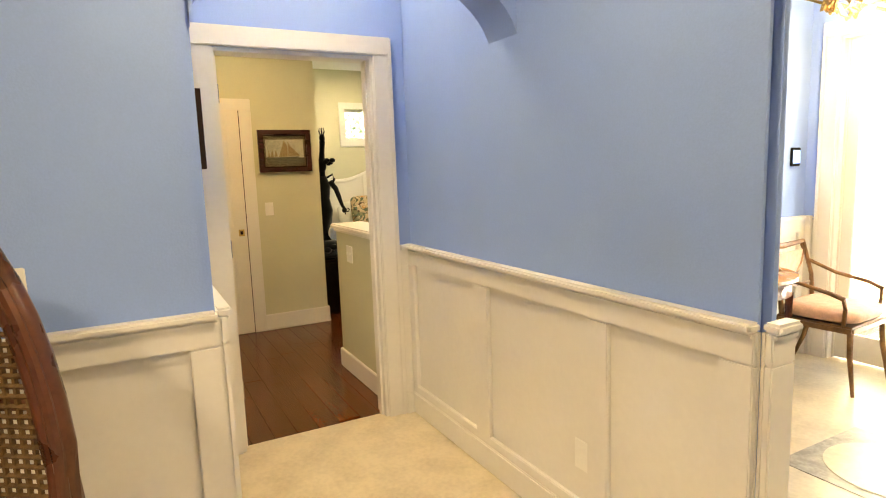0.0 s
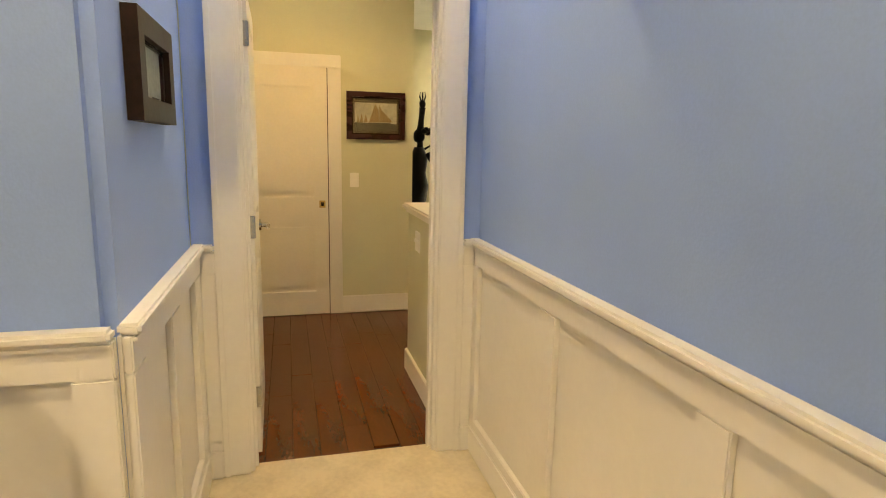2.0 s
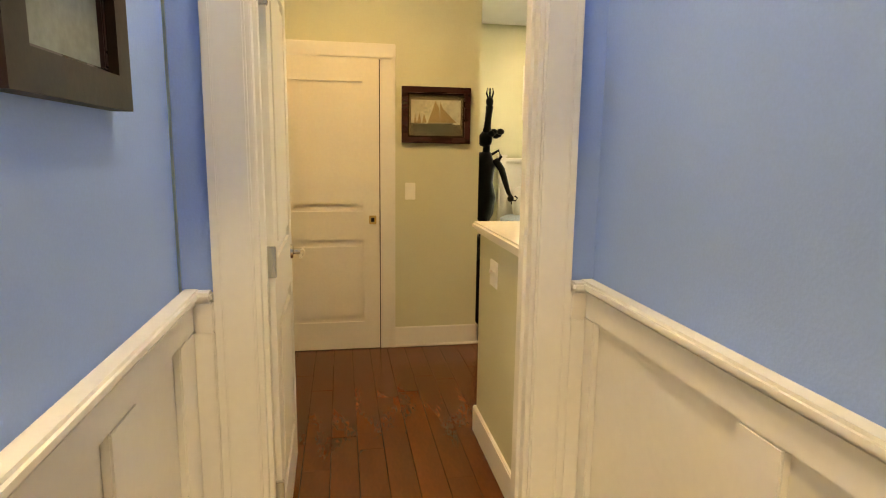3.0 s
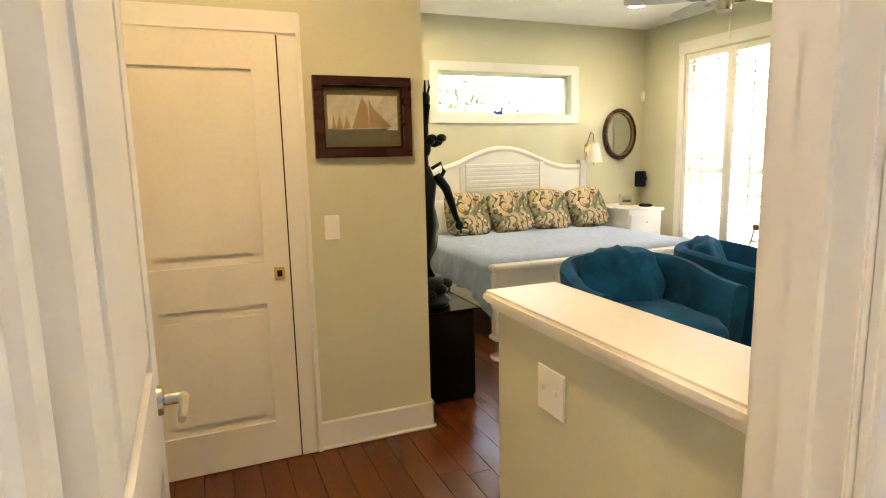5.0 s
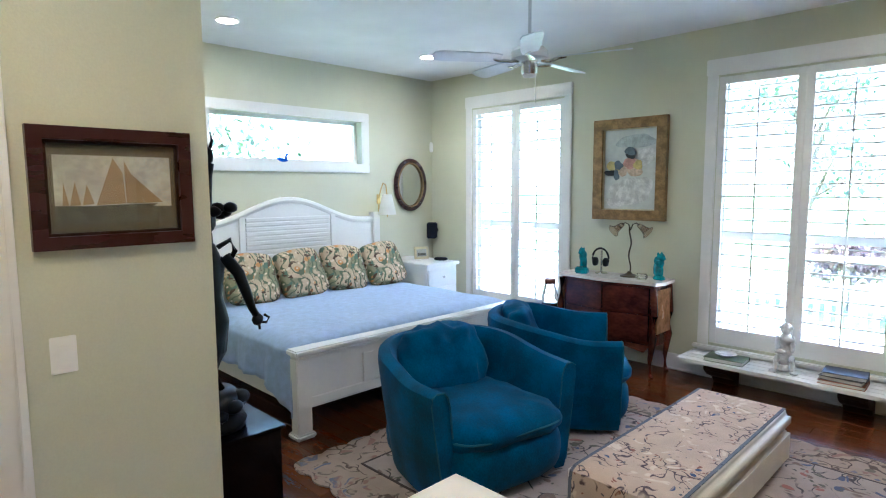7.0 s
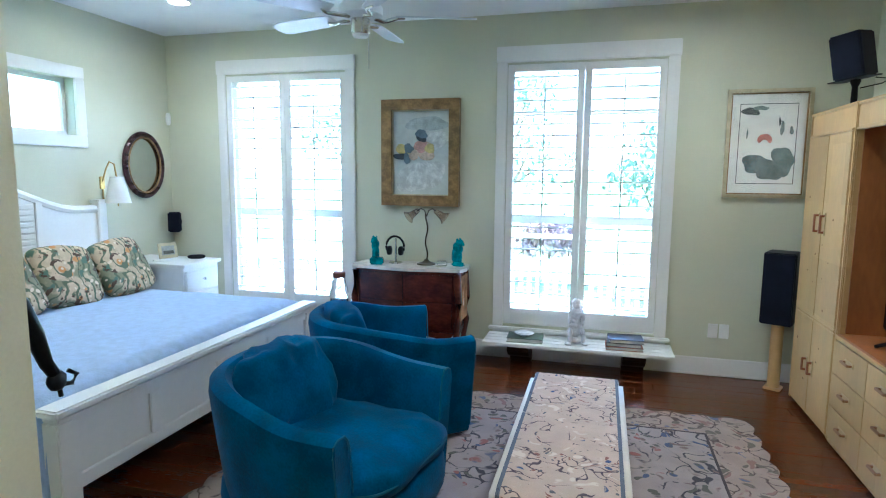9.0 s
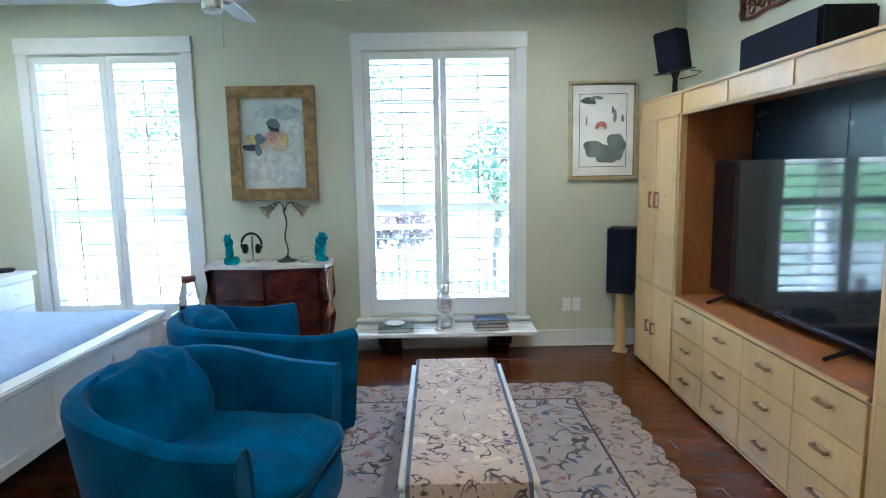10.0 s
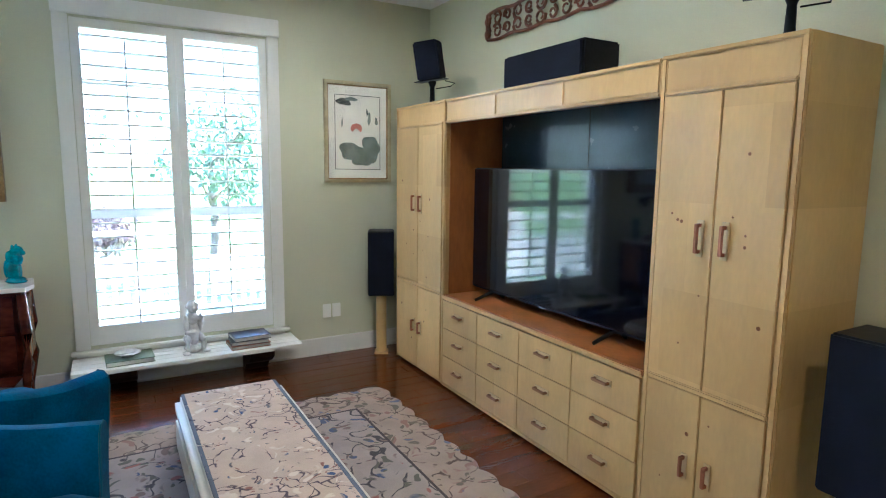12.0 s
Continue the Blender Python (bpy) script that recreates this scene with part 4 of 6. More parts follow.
RUNEDGE = woven("runner_blue_edge", (0.13, 0.14, 0.18), [((0.05, 0.06, 0.10), 14, 0.02, 0.01), ((0.45, 0.42, 0.38), 20, 0.2, 0.15)], 9)
run = thing("table_runner", pose((OX0 + OX1) / 2, (OY0 + OY1) / 2, OZ + 0.0145), "flower-patterned woven runner draped over the ottoman", "runner")


def draped(x0, x1, lift):
    """A strip that lies on the lid and hangs down over one end."""
    bm = bmesh.new()
    line = [(-b - 0.018, -0.30), (-b - 0.022, -0.18), (-b - 0.018, -0.06), (-b - 0.008, -0.016), (-b + 0.02, 0.0), (-b + 0.06, 0.003)] + [(-b + 0.06 + (2 * b - 0.08) * i / 16, 0.003) for i in range(1, 17)]
    A = [bm.verts.new((x0, y - (lift if z < -0.01 else 0), z + (lift if z > -0.01 else 0))) for y, z in line]
    B = [bm.verts.new((x1, y - (lift if z < -0.01 else 0), z + (lift if z > -0.01 else 0))) for y, z in line]
    for i in range(len(line) - 1):
        bm.faces.new((A[i], A[i + 1], B[i + 1], B[i]))
    g = bmesh.ops.extrude_face_region(bm, geom=list(bm.faces))
    for v in [e for e in g["geom"] if isinstance(e, bmesh.types.BMVert)]:
        v.co.z += 0.003
        if v.co.z < -0.01:
            v.co.y -= 0.003
    return bm


part("cloth", draped(-0.240, 0.240, 0.0), RUNNER, run, "", True)
part("edge_band", draped(-0.258, -0.2405, 0.0), RUNEDGE, run, "dark blue woven edge", True)
part("edge_band", draped(0.2405, 0.258, 0.0), RUNEDGE, run, "dark blue woven edge", True)

# ---- wall unit ----
CX, CB = 0.05, XR - 0.012       # front and back
CY = [4.075, 3.282, 1.451, 0.84]  # from the window wall towards the half wall
CZ, CM = 2.084, 0.705
PULL = material("copper_pull", (0.36, 0.13, 0.06), 0.35, 0.4, vary=0.15)


PULLPLATE = material("light_brass_plate", (0.62, 0.46, 0.24), 0.4, 0.4, vary=0.1)
PULLBAR = material("warm_brass_bar", (0.34, 0.17, 0.075), 0.32, 0.6, vary=0.1)


def pull(parent, y, z, tall, size=0.12):
    """A bracket pull on a backing plate."""
    if tall:
        h = part("handle_plate", cube(-0.024, y - 0.016, z - size * 0.62, -0.018, y + 0.016, z + size * 0.62, 0.002), PULLPLATE, parent, "light brass pull plate")
        part("bar", box(box(cube(-0.052, y - 0.008, z - size / 2, -0.040, y + 0.008, z + size / 2, 0.003), -0.042, y - 0.006, z - size / 2, -0.023, y + 0.006, z - size / 2 + 0.014), -0.042, y - 0.006, z + size / 2 - 0.014, -0.023, y + 0.006, z + size / 2), PULL, h, "copper-red pull bar")
    else:
        h = part("handle_plate", cube(-0.024, y - size * 0.6, z - 0.016, -0.018, y + size * 0.6, z + 0.016, 0.002), PULLPLATE, parent, "light brass pull plate")
        part("bar", box(box(cube(-0.052, y - size / 2, z - 0.008, -0.040, y + size / 2, z + 0.008, 0.003), -0.042, y - size / 2, z - 0.006, -0.023, y - size / 2 + 0.012, z + 0.006), -0.042, y + size / 2 - 0.012, z - 0.006, -0.023, y + size / 2, z + 0.006), PULLBAR, h, "brass pull bar")


def tower(y1, y0, label, knots):
    w, d = y1 - y0, CB - CX
    t = thing("cabinet_tower", pose(CX, y0, 0), label, "cabinet", "wall unit")
    body = part("body", cube(0, 0.002, 0.02, d, w - 0.002, CZ, 0.004), BIRCH, t)
    part("plinth", cube(0.03, 0.02, 0, d - 0.01, w - 0.02, 0.02), BIRCHIN, t)
    for ya, yb in ((0.002, 0.03), (w - 0.03, w - 0.002)):
        part("edge_bead", cube(-0.012, ya, 0.02, 0, yb, CZ, 0.005), BIRCH, t)
    part("top_moulding", cube(-0.016, 0.002, CZ - 0.02, 0, w - 0.002, CZ, 0.005), BIRCH, t)
    part("cornice_panel", cube(-0.006, 0.03, CZ - 0.15, 0, w - 0.03, CZ - 0.02, 0.002), BIRCH, t)
    part("frieze_moulding", cube(-0.020, 0.03, CZ - 0.168, 0, w - 0.03, CZ - 0.15, 0.006), BIRCH, t)
    part("waist_moulding", cube(-0.020, 0.03, CM - 0.012, 0, w - 0.03, CM + 0.012, 0.006), BIRCH, t)
    for k in (0, 1):
        ya = 0.032 + k * (w / 2 - 0.030)
        yb = w / 2 - 0.002 + k * (w / 2 - 0.030)
        up = part("door", cube(-0.018, ya, CM + 0.014, 0, yb, CZ - 0.170, 0.003), BIRCH, t, "birch veneered door")
        lo = part("door", cube(-0.018, ya, 0.045, 0, yb, CM - 0.014, 0.003), BIRCH, t, "birch veneered door")
        yh = w / 2 + (0.055 if k else -0.055)
        pull(up, yh, 1.34, True)
        pull(lo, yh, 0.37, True, 0.09)
        rnd = random.Random(knots + k)
        for i in range(7):
            r = rnd.uniform(0.004, 0.010)
            part("knot", lathe(bmesh.new(), [(r, 0), (r * 0.8, 0.0012)], 8), KNOT, up if i < 5 else lo, "", False, pose(-0.0180, rnd.uniform(ya + 0.04, yb - 0.04), rnd.uniform(0.72, 1.75) if i < 5 else rnd.uniform(0.1, 0.6), 0, -90, 0))
    return t


tower(CY[0], CY[1], "birch veneered cabinet tower next to the window wall", 3)
tower(CY[2], CY[3], "birch veneered cabinet tower at the end of the wall unit", 11)
w, d = CY[1] - CY[2], CB - CX
base = thing("drawer_cabinet", pose(CX, CY[2], 0), "low birch cabinet with twelve drawers under the television", "cabinet", "wall unit")
part("body", cube(0, 0.002, 0.02, d, w - 0.002, CM - 0.03, 0.003), BIRCH, base)
part("top", cube(-0.012, 0.002, CM - 0.028, d, w - 0.002, CM, 0.006), BIRCHIN, base, "orange-brown polished top")
part("edge_moulding", cube(-0.024, 0.002, CM - 0.030, -0.0125, w - 0.002, CM - 0.004, 0.005), BIRCH, base)
part("bottom_moulding", cube(-0.014, 0.002, 0.02, 0, w - 0.002, 0.042, 0.004), BIRCH, base)
ys = [0.008 + i * (w - 0.016) / 4 for i in range(5)]
zs = [0.048, 0.255, 0.460, 0.667]
for i in range(4):
    for j in range(3):
        dr = part("drawer", cube(-0.018, ys[i] + 0.002, zs[j] + 0.002, 0, ys[i + 1] - 0.002, zs[j + 1] - 0.002, 0.002), BIRCH, base, "birch drawer front")
        pull(dr, (ys[i] + ys[i + 1]) / 2, (zs[j] + zs[j + 1]) / 2 + 0.02, False, 0.10)
bridge = thing("cabinet_bridge", pose(CX, CY[2], 0), "birch bridge with three panels spanning the television niche", "cabinet", "wall unit")
part("front", cube(0, 0.002, CZ - 0.165, 0.03, w - 0.002, CZ - 0.004, 0.003), BIRCH, bridge)
part("roof", cube(0.03, 0.002, CZ - 0.10, d, w - 0.002, CZ - 0.07), BIRCHIN, bridge, "orange-brown niche ceiling")
part("top_moulding", cube(-0.014, 0.002, CZ - 0.024, 0, w - 0.002, CZ - 0.004, 0.005), BIRCH, bridge)
part("bottom_moulding", cube(-0.014, 0.002, CZ - 0.165, 0, w - 0.002, CZ - 0.150, 0.005), BIRCH, bridge)
for i in range(3):
    ya, yb = 0.012 + i * w / 3, (i + 1) * w / 3 - 0.012
    part("panel", cube(-0.007, ya, CZ - 0.146, 0, yb, CZ - 0.028, 0.004), BIRCH, bridge, "raised birch panel")
for s in (0.002, w - 0.010):
    part("niche_side", cube(0.031, s, CM + 0.001, d, s + 0.008, CZ - 0.101), BIRCHIN, bridge, "orange-brown niche side")
part("niche_back", cube(d - 0.012, 0.011, CM + 0.001, d - 0.002, w - 0.011, CZ - 0.101), GREYTV, bridge, "dark glossy back panel")
part("panel_joint", cube(d - 0.0145, w / 2 - 0.002, CM + 0.001, d - 0.0122, w / 2 + 0.002, CZ - 0.101), BLACK, bridge)
for y in (0.45, 1.32):
    part("puck_lamp", lathe(bmesh.new(), [(0.045, 0), (0.045, -0.008), (0.03, -0.012)], 20, (0.18, y, CZ - 0.1005)), BLACK, bridge, "small dark recessed lamp")
# television
TY0, TY1, TZ0, TZ1, TX = 1.61, 3.22, CM + 0.055, 1.615, 0.25
tv = thing("television", pose(TX, (TY0 + TY1) / 2, CM), "large black flat-screen television, switched off", "television")
h = (TY1 - TY0) / 2
part("housing", cube(0.0, -h, TZ0 - CM, 0.045, h, TZ1 - CM, 0.008), BLACK, tv)
part("screen", cube(-0.004, -h + 0.008, TZ0 - CM + 0.016, -0.0005, h - 0.008, TZ1 - CM - 0.008), SCREEN, tv, "dark glossy screen")
part("badge", cube(-0.006, -0.03, TZ0 - CM + 0.003, -0.0042, 0.03, TZ0 - CM + 0.011), CHROME, tv, "small pale badge")
for y in (-h + 0.24, h - 0.24):
    bm = tube(bmesh.new(), [(-0.13, y, 0.010), (-0.02, y, 0.045), (0.02, y, 0.058), (0.06, y, 0.045), (0.11, y, 0.010)], [0.010, 0.013, 0.016, 0.013, 0.010], 8)
    part("foot", bm, BLACK, tv, "black splayed foot", True)
# speakers on top
cs = thing("centre_speaker", pose(0.24, 2.36, CZ - 0.004, 0, 0, 0), "long black centre loudspeaker on the wall unit", "speaker")
part("cabinet", cube(-0.12, -0.345, 0.0, 0.14, 0.345, 0.20, 0.012), BLACK, cs)
part("grille", cube(-0.132, -0.335, 0.012, -0.1205, 0.335, 0.19, 0.006), SPKCLOTH, cs, "black cloth grille")


def satellite(x, y, label, turn):
    s = thing("satellite_speaker", pose(x, y, CZ), label, "speaker", "speakers on stands")
    part("stand_base", lathe(bmesh.new(), [(0.055, 0), (0.055, 0.012), (0.02, 0.02)], 20), BLACK, s, "", True)
    part("stand_pole", lathe(bmesh.new(), [(0.02, 0.02), (0.017, 0.13), (0.03, 0.16), (0.03, 0.175)], 14), BLACK, s, "", True)
    lean = pose(0, 0, 0.178, 0, -10, 0) @ pose(0, 0, -0.178) @ pose(0, 0, 0.002, 0, 0, turn)
    part("shelf_plate", cube(-0.13, -0.11, 0.175, 0.10, 0.11, 0.182, 0.002), BLACK, s, "thin metal plate", m=lean)
    part("cable", tube(bmesh.new(), [(0.10, -0.02, 0.185), (0.17, -0.05, 0.17), (0.12, -0.07, 0.14), (0.02, -0.02, 0.12)], 0.004, 6), BLACK, s, "thin black cable", True)
    part("cabinet", cube(-0.10, -0.09, 0.183, 0.10, 0.09, 0.46, 0.010), SPKCLOTH, s, "", m=lean)
    return s


satellite(0.15, 3.68, "black satellite speaker on a stand above the cabinet", 48)
satellite(0.18, 1.00, "black speaker stand on the cabinet end", -30)


def floor_speaker(x, y, z0, z1, w, turn, label):
    s = thing("stand_speaker", pose(x, y, 0, 0, 0, turn), label, "speaker", "stand speakers")
    part("pole", lathe(bmesh.new(), [(0.045, 0.02), (0.045, z0)], 16), BIRCH, s, "round pale wooden stand", True)
    part("base", cube(-0.06, -0.06, 0, 0.06, 0.06, 0.02, 0.005), BIRCH, s)
    part("cabinet", cube(-0.12, -w / 2, z0, 0.12, w / 2, z1, 0.008), BLACK, s)
    part("grille", cube(-0.132, -w / 2 + 0.01, z0 + 0.01, -0.1205, w / 2 - 0.01, z1 - 0.01, 0.006), SPKCLOTH, s, "black cloth grille")
    return s


floor_speaker(-0.02, 4.255, 0.53, 1.08, 0.22, 65, "black loudspeaker on a wooden stand in the corner")
floor_speaker(0.20, 0.58, 0.50, 1.07, 0.26, 0, "black loudspeaker on a wooden stand beside the cabinet")
# carved panel above
carv = thing("carved_panel", pose(XR, 2.50, 2.66), "openwork carved brown wooden panel on the wall", "wall carving")
L = 1.00
for i in range(-8, 9):
    y = i * L / 8
    for s in (-1, 1):
        r = 0.042 + 0.012 * (i % 2)
        zc = s * 0.045
        part("scroll", tube(bmesh.new(), [(-0.022, y + r * (1 - k / 16 * 0.75) * math.cos(k * 0.55 + i), zc + r * (1 - k / 16 * 0.75) * math.sin(k * 0.55 + i)) for k in range(15)], [0.012 - 0.0004 * k for k in range(15)], 6), CARVE, carv, "", True)
for s in (-1, 1):
    pts = [(-0.02, -L + 2 * L * i / 30, s * (0.085 + 0.02 * abs(math.sin(i * 0.62)))) for i in range(31)]
    part("rim", tube(bmesh.new(), pts, 0.012, 6), CARVE, carv, "", True)
for s in (-1, 1):
    part("end", cube(-0.035, s * L - 0.02, -0.10, -0.002, s * L + 0.02, 0.10, 0.012), CARVE, carv)


# ---- pictures ----
def frame_bars(th, w, h, bar, depth, mat, label, lip=None):
    """Four mitred bars in x and z, standing out towards -y."""
    for pts in (((-w / 2, -h / 2), (w / 2, -h / 2), (w / 2 - bar, -h / 2 + bar), (-w / 2 + bar, -h / 2 + bar)), ((-w / 2, h / 2), (w / 2, h / 2), (w / 2 - bar, h / 2 - bar), (-w / 2 + bar, h / 2 - bar)),
                ((-w / 2, -h / 2), (-w / 2, h / 2), (-w / 2 + bar, h / 2 - bar), (-w / 2 + bar, -h / 2 + bar)), ((w / 2, -h / 2), (w / 2, h / 2), (w / 2 - bar, h / 2 - bar), (w / 2 - bar, -h / 2 + bar))):
        bm = slab(bmesh.new(), pts, -0.001, -depth)
        top = [f for f in bm.faces if abs(f.calc_center_median().y + depth) < 1e-4]
        bmesh.ops.inset_region(bm, faces=top, thickness=bar * 0.22, depth=-depth * 0.25)
        part("frame_bar", bm, mat, th, label)
    if lip:
        i = bar - 0.002
        for pts in ((-w / 2 + i, -h / 2 + i, w / 2 - i, -h / 2 + i + 0.012), (-w / 2 + i, h / 2 - i - 0.012, w / 2 - i, h / 2 - i), (-w / 2 + i, -h / 2 + i + 0.012, -w / 2 + i + 0.012, h / 2 - i - 0.012), (w / 2 - i - 0.012, -h / 2 + i + 0.012, w / 2 - i, h / 2 - i - 0.012)):
            part("inner_lip", cube(pts[0], -depth * 0.55, pts[1], pts[2], -0.004, pts[3], 0.002), lip, th)


def patch(th, name, pts, y, mat, label=""):
    return part(name, slab(bmesh.new(), pts, y, y - 0.0012), mat, th, label)


def blob(cx, cz, rx, rz, seed, n=22, rough=0.25):
    rnd = random.Random(seed)
    ph = [rnd.uniform(0, 6.3) for _ in range(4)]
    out = []
    for i in range(n):
        a = 2 * math.pi * i / n
        k = 1 + rough * (0.5 * math.sin(2 * a + ph[0]) + 0.35 * math.sin(3 * a + ph[1]) + 0.25 * math.sin(5 * a + ph[2]))
        out.append((cx + rx * k * math.cos(a), cz + rz * k * math.sin(a)))
    return out


ship = thing("ship_picture", pose(XP, -0.136, 1.675, 0, 0, 90), "dark mahogany framed sepia picture of a sailing ship", "picture")
W0, H0 = 0.485, 0.385
part("backing", cube(-W0 / 2 + 0.01, -0.006, -H0 / 2 + 0.01, W0 / 2 - 0.01, -0.001, H0 / 2 - 0.01), MATT, ship, "grey-brown mat")
frame_bars(ship, W0, H0, 0.042, 0.030, MAHOG, "polished mahogany moulding", DARKWOOD)
patch(ship, "sky", [(-0.175, -0.115), (0.175, -0.115), (0.175, 0.105), (-0.175, 0.105)], -0.007, PHOTO)
patch(ship, "sea", [(-0.175, -0.115), (0.175, -0.115), (0.175, -0.062), (-0.175, -0.055)], -0.0085, SEA)
for pts in ([(-0.06, -0.055), (-0.005, 0.098), (0.022, 0.05), (0.028, -0.05)], [(0.03, -0.05), (0.028, 0.09), (0.07, 0.0), (0.085, -0.05)], [(0.088, -0.05), (0.05, 0.045), (0.145, -0.048)], [(-0.10, -0.055), (-0.085, 0.012), (-0.066, -0.05)], [(-0.135, -0.055), (-0.118, 0.02), (-0.104, -0.054)], [(-0.155, -0.055), (-0.15, 0.018), (-0.137, -0.054)]):
    patch(ship, "sail", pts, -0.0098, SAIL)
patch(ship, "hull", [(-0.06, -0.07), (0.10, -0.066), (0.13, -0.052), (-0.065, -0.056)], -0.0112, SEA)
part("glass", cube(-W0 / 2 + 0.04, -0.0145, -H0 / 2 + 0.04, W0 / 2 - 0.04, -0.0135, H0 / 2 - 0.04), PANE, ship, "clear picture glass").visible_shadow = False

pt = thing("abstract_painting", pose(-2.977, YW, 1.835), "pale abstract painting in a broad gilt frame", "painting")
W0, H0 = 0.735, 0.955
CANVAS = material("pale_canvas", (0.60, 0.62, 0.57), 0.7, vary=0.10, scale=4, grain=30, bump=0.15)
part("canvas", cube(-W0 / 2 + 0.02, -0.012, -H0 / 2 + 0.02, W0 / 2 - 0.02, -0.001, H0 / 2 - 0.02), CANVAS, pt)
frame_bars(pt, W0, H0, 0.095, 0.055, GOLD, "broad antique gilt moulding", SILVERGILT)
PAINTS = [material("paint_" + k, c, 0.6, vary=0.25, scale=16) for k, c in (("white", (0.66, 0.66, 0.62)), ("grey_blue", (0.46, 0.50, 0.48)), ("black", (0.02, 0.025, 0.03)), ("pink", (0.55, 0.30, 0.24)), ("yellow", (0.55, 0.45, 0.16)), ("peach", (0.60, 0.46, 0.33)), ("slate", (0.12, 0.16, 0.19)))]
for cx, cz, rx, rz, k, i in ((0.02, -0.20, 0.20, 0.14, 0, 1), (-0.12, -0.30, 0.12, 0.05, 0, 2), (0.06, 0.26, 0.18, 0.07, 1, 3), (0.14, 0.12, 0.12, 0.09, 0, 4), (0.04, 0.02, 0.10, 0.08, 5, 5), (0.0, 0.06, 0.07, 0.05, 3, 6), (-0.16, 0.03, 0.07, 0.055, 4, 7), (-0.19, -0.03, 0.065, 0.03, 2, 8), (-0.11, 0.04, 0.045, 0.045, 6, 9), (-0.13, -0.05, 0.03, 0.05, 6, 10), (0.01, 0.14, 0.045, 0.045, 2, 11), (0.01, 0.17, 0.055, 0.04, 6, 12), (0.09, 0.04, 0.04, 0.05, 4, 13), (-0.06, -0.02, 0.04, 0.05, 5, 14)):
    patch(pt, "brush_patch", blob(cx, cz, rx, rz, i), -0.0122 - 0.0013 * i, PAINTS[k])

lot = thing("lotus_picture", pose(-0.15, YW, 1.90), "ink painting of a pink lotus in a gilt frame", "picture")
W0, H0 = 0.60, 0.84
PAPER = material("rice_paper", (0.66, 0.64, 0.57), 0.8, vary=0.05, scale=5)
INK = material("grey_green_ink", (0.15, 0.18, 0.16), 0.8, vary=0.35, scale=9)
INKD = material("dark_ink", (0.05, 0.055, 0.05), 0.8, vary=0.3, scale=9)
PINK = material("lotus_pink", (0.50, 0.17, 0.13), 0.8, vary=0.25, scale=20)
part("paper", cube(-W0 / 2 + 0.01, -0.006, -H0 / 2 + 0.01, W0 / 2 - 0.01, -0.001, H0 / 2 - 0.01), PAPER, lot)
frame_bars(lot, W0, H0, 0.028, 0.028, SILVERGILT, "narrow champagne gilt moulding", GOLD)
for pts in ((-0.205, -0.31, 0.205, -0.305), (-0.205, 0.305, 0.205, 0.31), (-0.205, -0.305, -0.20, 0.305), (0.20, -0.305, 0.205, 0.305)):
    part("ruled_line", cube(pts[0], -0.0075, pts[1], pts[2], -0.0062, pts[3]), INKD, lot)
for cx, cz, rx, rz, k, i in ((-0.05, -0.16, 0.11, 0.08, INK, 1), (0.12, -0.13, 0.085, 0.10, INK, 2), (0.05, -0.22, 0.10, 0.06, INK, 3), (-0.13, 0.25, 0.06, 0.03, INKD, 4), (-0.06, 0.275, 0.05, 0.018, INK, 5), (0.10, 0.12, 0.015, 0.05, INK, 6), (0.165, 0.10, 0.012, 0.035, INK, 7), (0.08, 0.17, 0.008, 0.03, INKD, 8), (-0.145, 0.08, 0.006, 0.04, INK, 9)):
    patch(lot, "ink_leaf", blob(cx, cz, rx, rz, i + 40, rough=0.3), -0.0064 - 0.0013 * i, k)
for i in range(7):
    a = radians(20 + i * 23)
    patch(lot, "petal", blob(-0.02 + 0.04 * math.cos(a), 0.02 + 0.035 * math.sin(a), 0.016, 0.024, i, 12, 0.1), -0.018 - 0.0013 * i, PINK)
part("glass", cube(-W0 / 2 + 0.028, -0.0275, -H0 / 2 + 0.028, W0 / 2 - 0.028, -0.0268, H0 / 2 - 0.028), PANE, lot, "clear picture glass").visible_shadow = False

hp = thing("hall_picture", pose(0.645, YL, 1.635, 0, 0, 180), "small dark framed engraving on the blue hall wall", "picture")
W0, H0 = 0.45, 0.28
part("print", cube(-W0 / 2 + 0.02, -0.012, -H0 / 2 + 0.02, W0 / 2 - 0.02, -0.001, H0 / 2 - 0.02), material("grey_print", (0.20, 0.22, 0.20), 0.5, vary=0.25, scale=10), hp)
frame_bars(hp, W0, H0, 0.062, 0.04, DARKWOOD, "dark wooden moulding", MAHOG)


# ---- switches and outlets ----
def plate(m, w, toggles, label, kind="light_switch"):
    s = thing(kind, m, label, "switch" if kind == "light_switch" else "outlet")
    part("cover", cube(-w / 2, -0.007, -0.06, w / 2, -0.0005, 0.06, 0.003), PLATE, s)
    for x in toggles:
        if kind == "light_switch":
            part("rocker", cube(x - 0.017, -0.011, -0.033, x + 0.017, -0.0068, 0.033, 0.002), PLATE, s, "white rocker", m=pose(0, 0, 0, 2))
        else:
            for z in (-0.022, 0.022):
                part("socket", cube(x - 0.016, -0.009, z - 0.014, x + 0.016, -0.0068, z + 0.014, 0.004), PLATE, s)
    return s


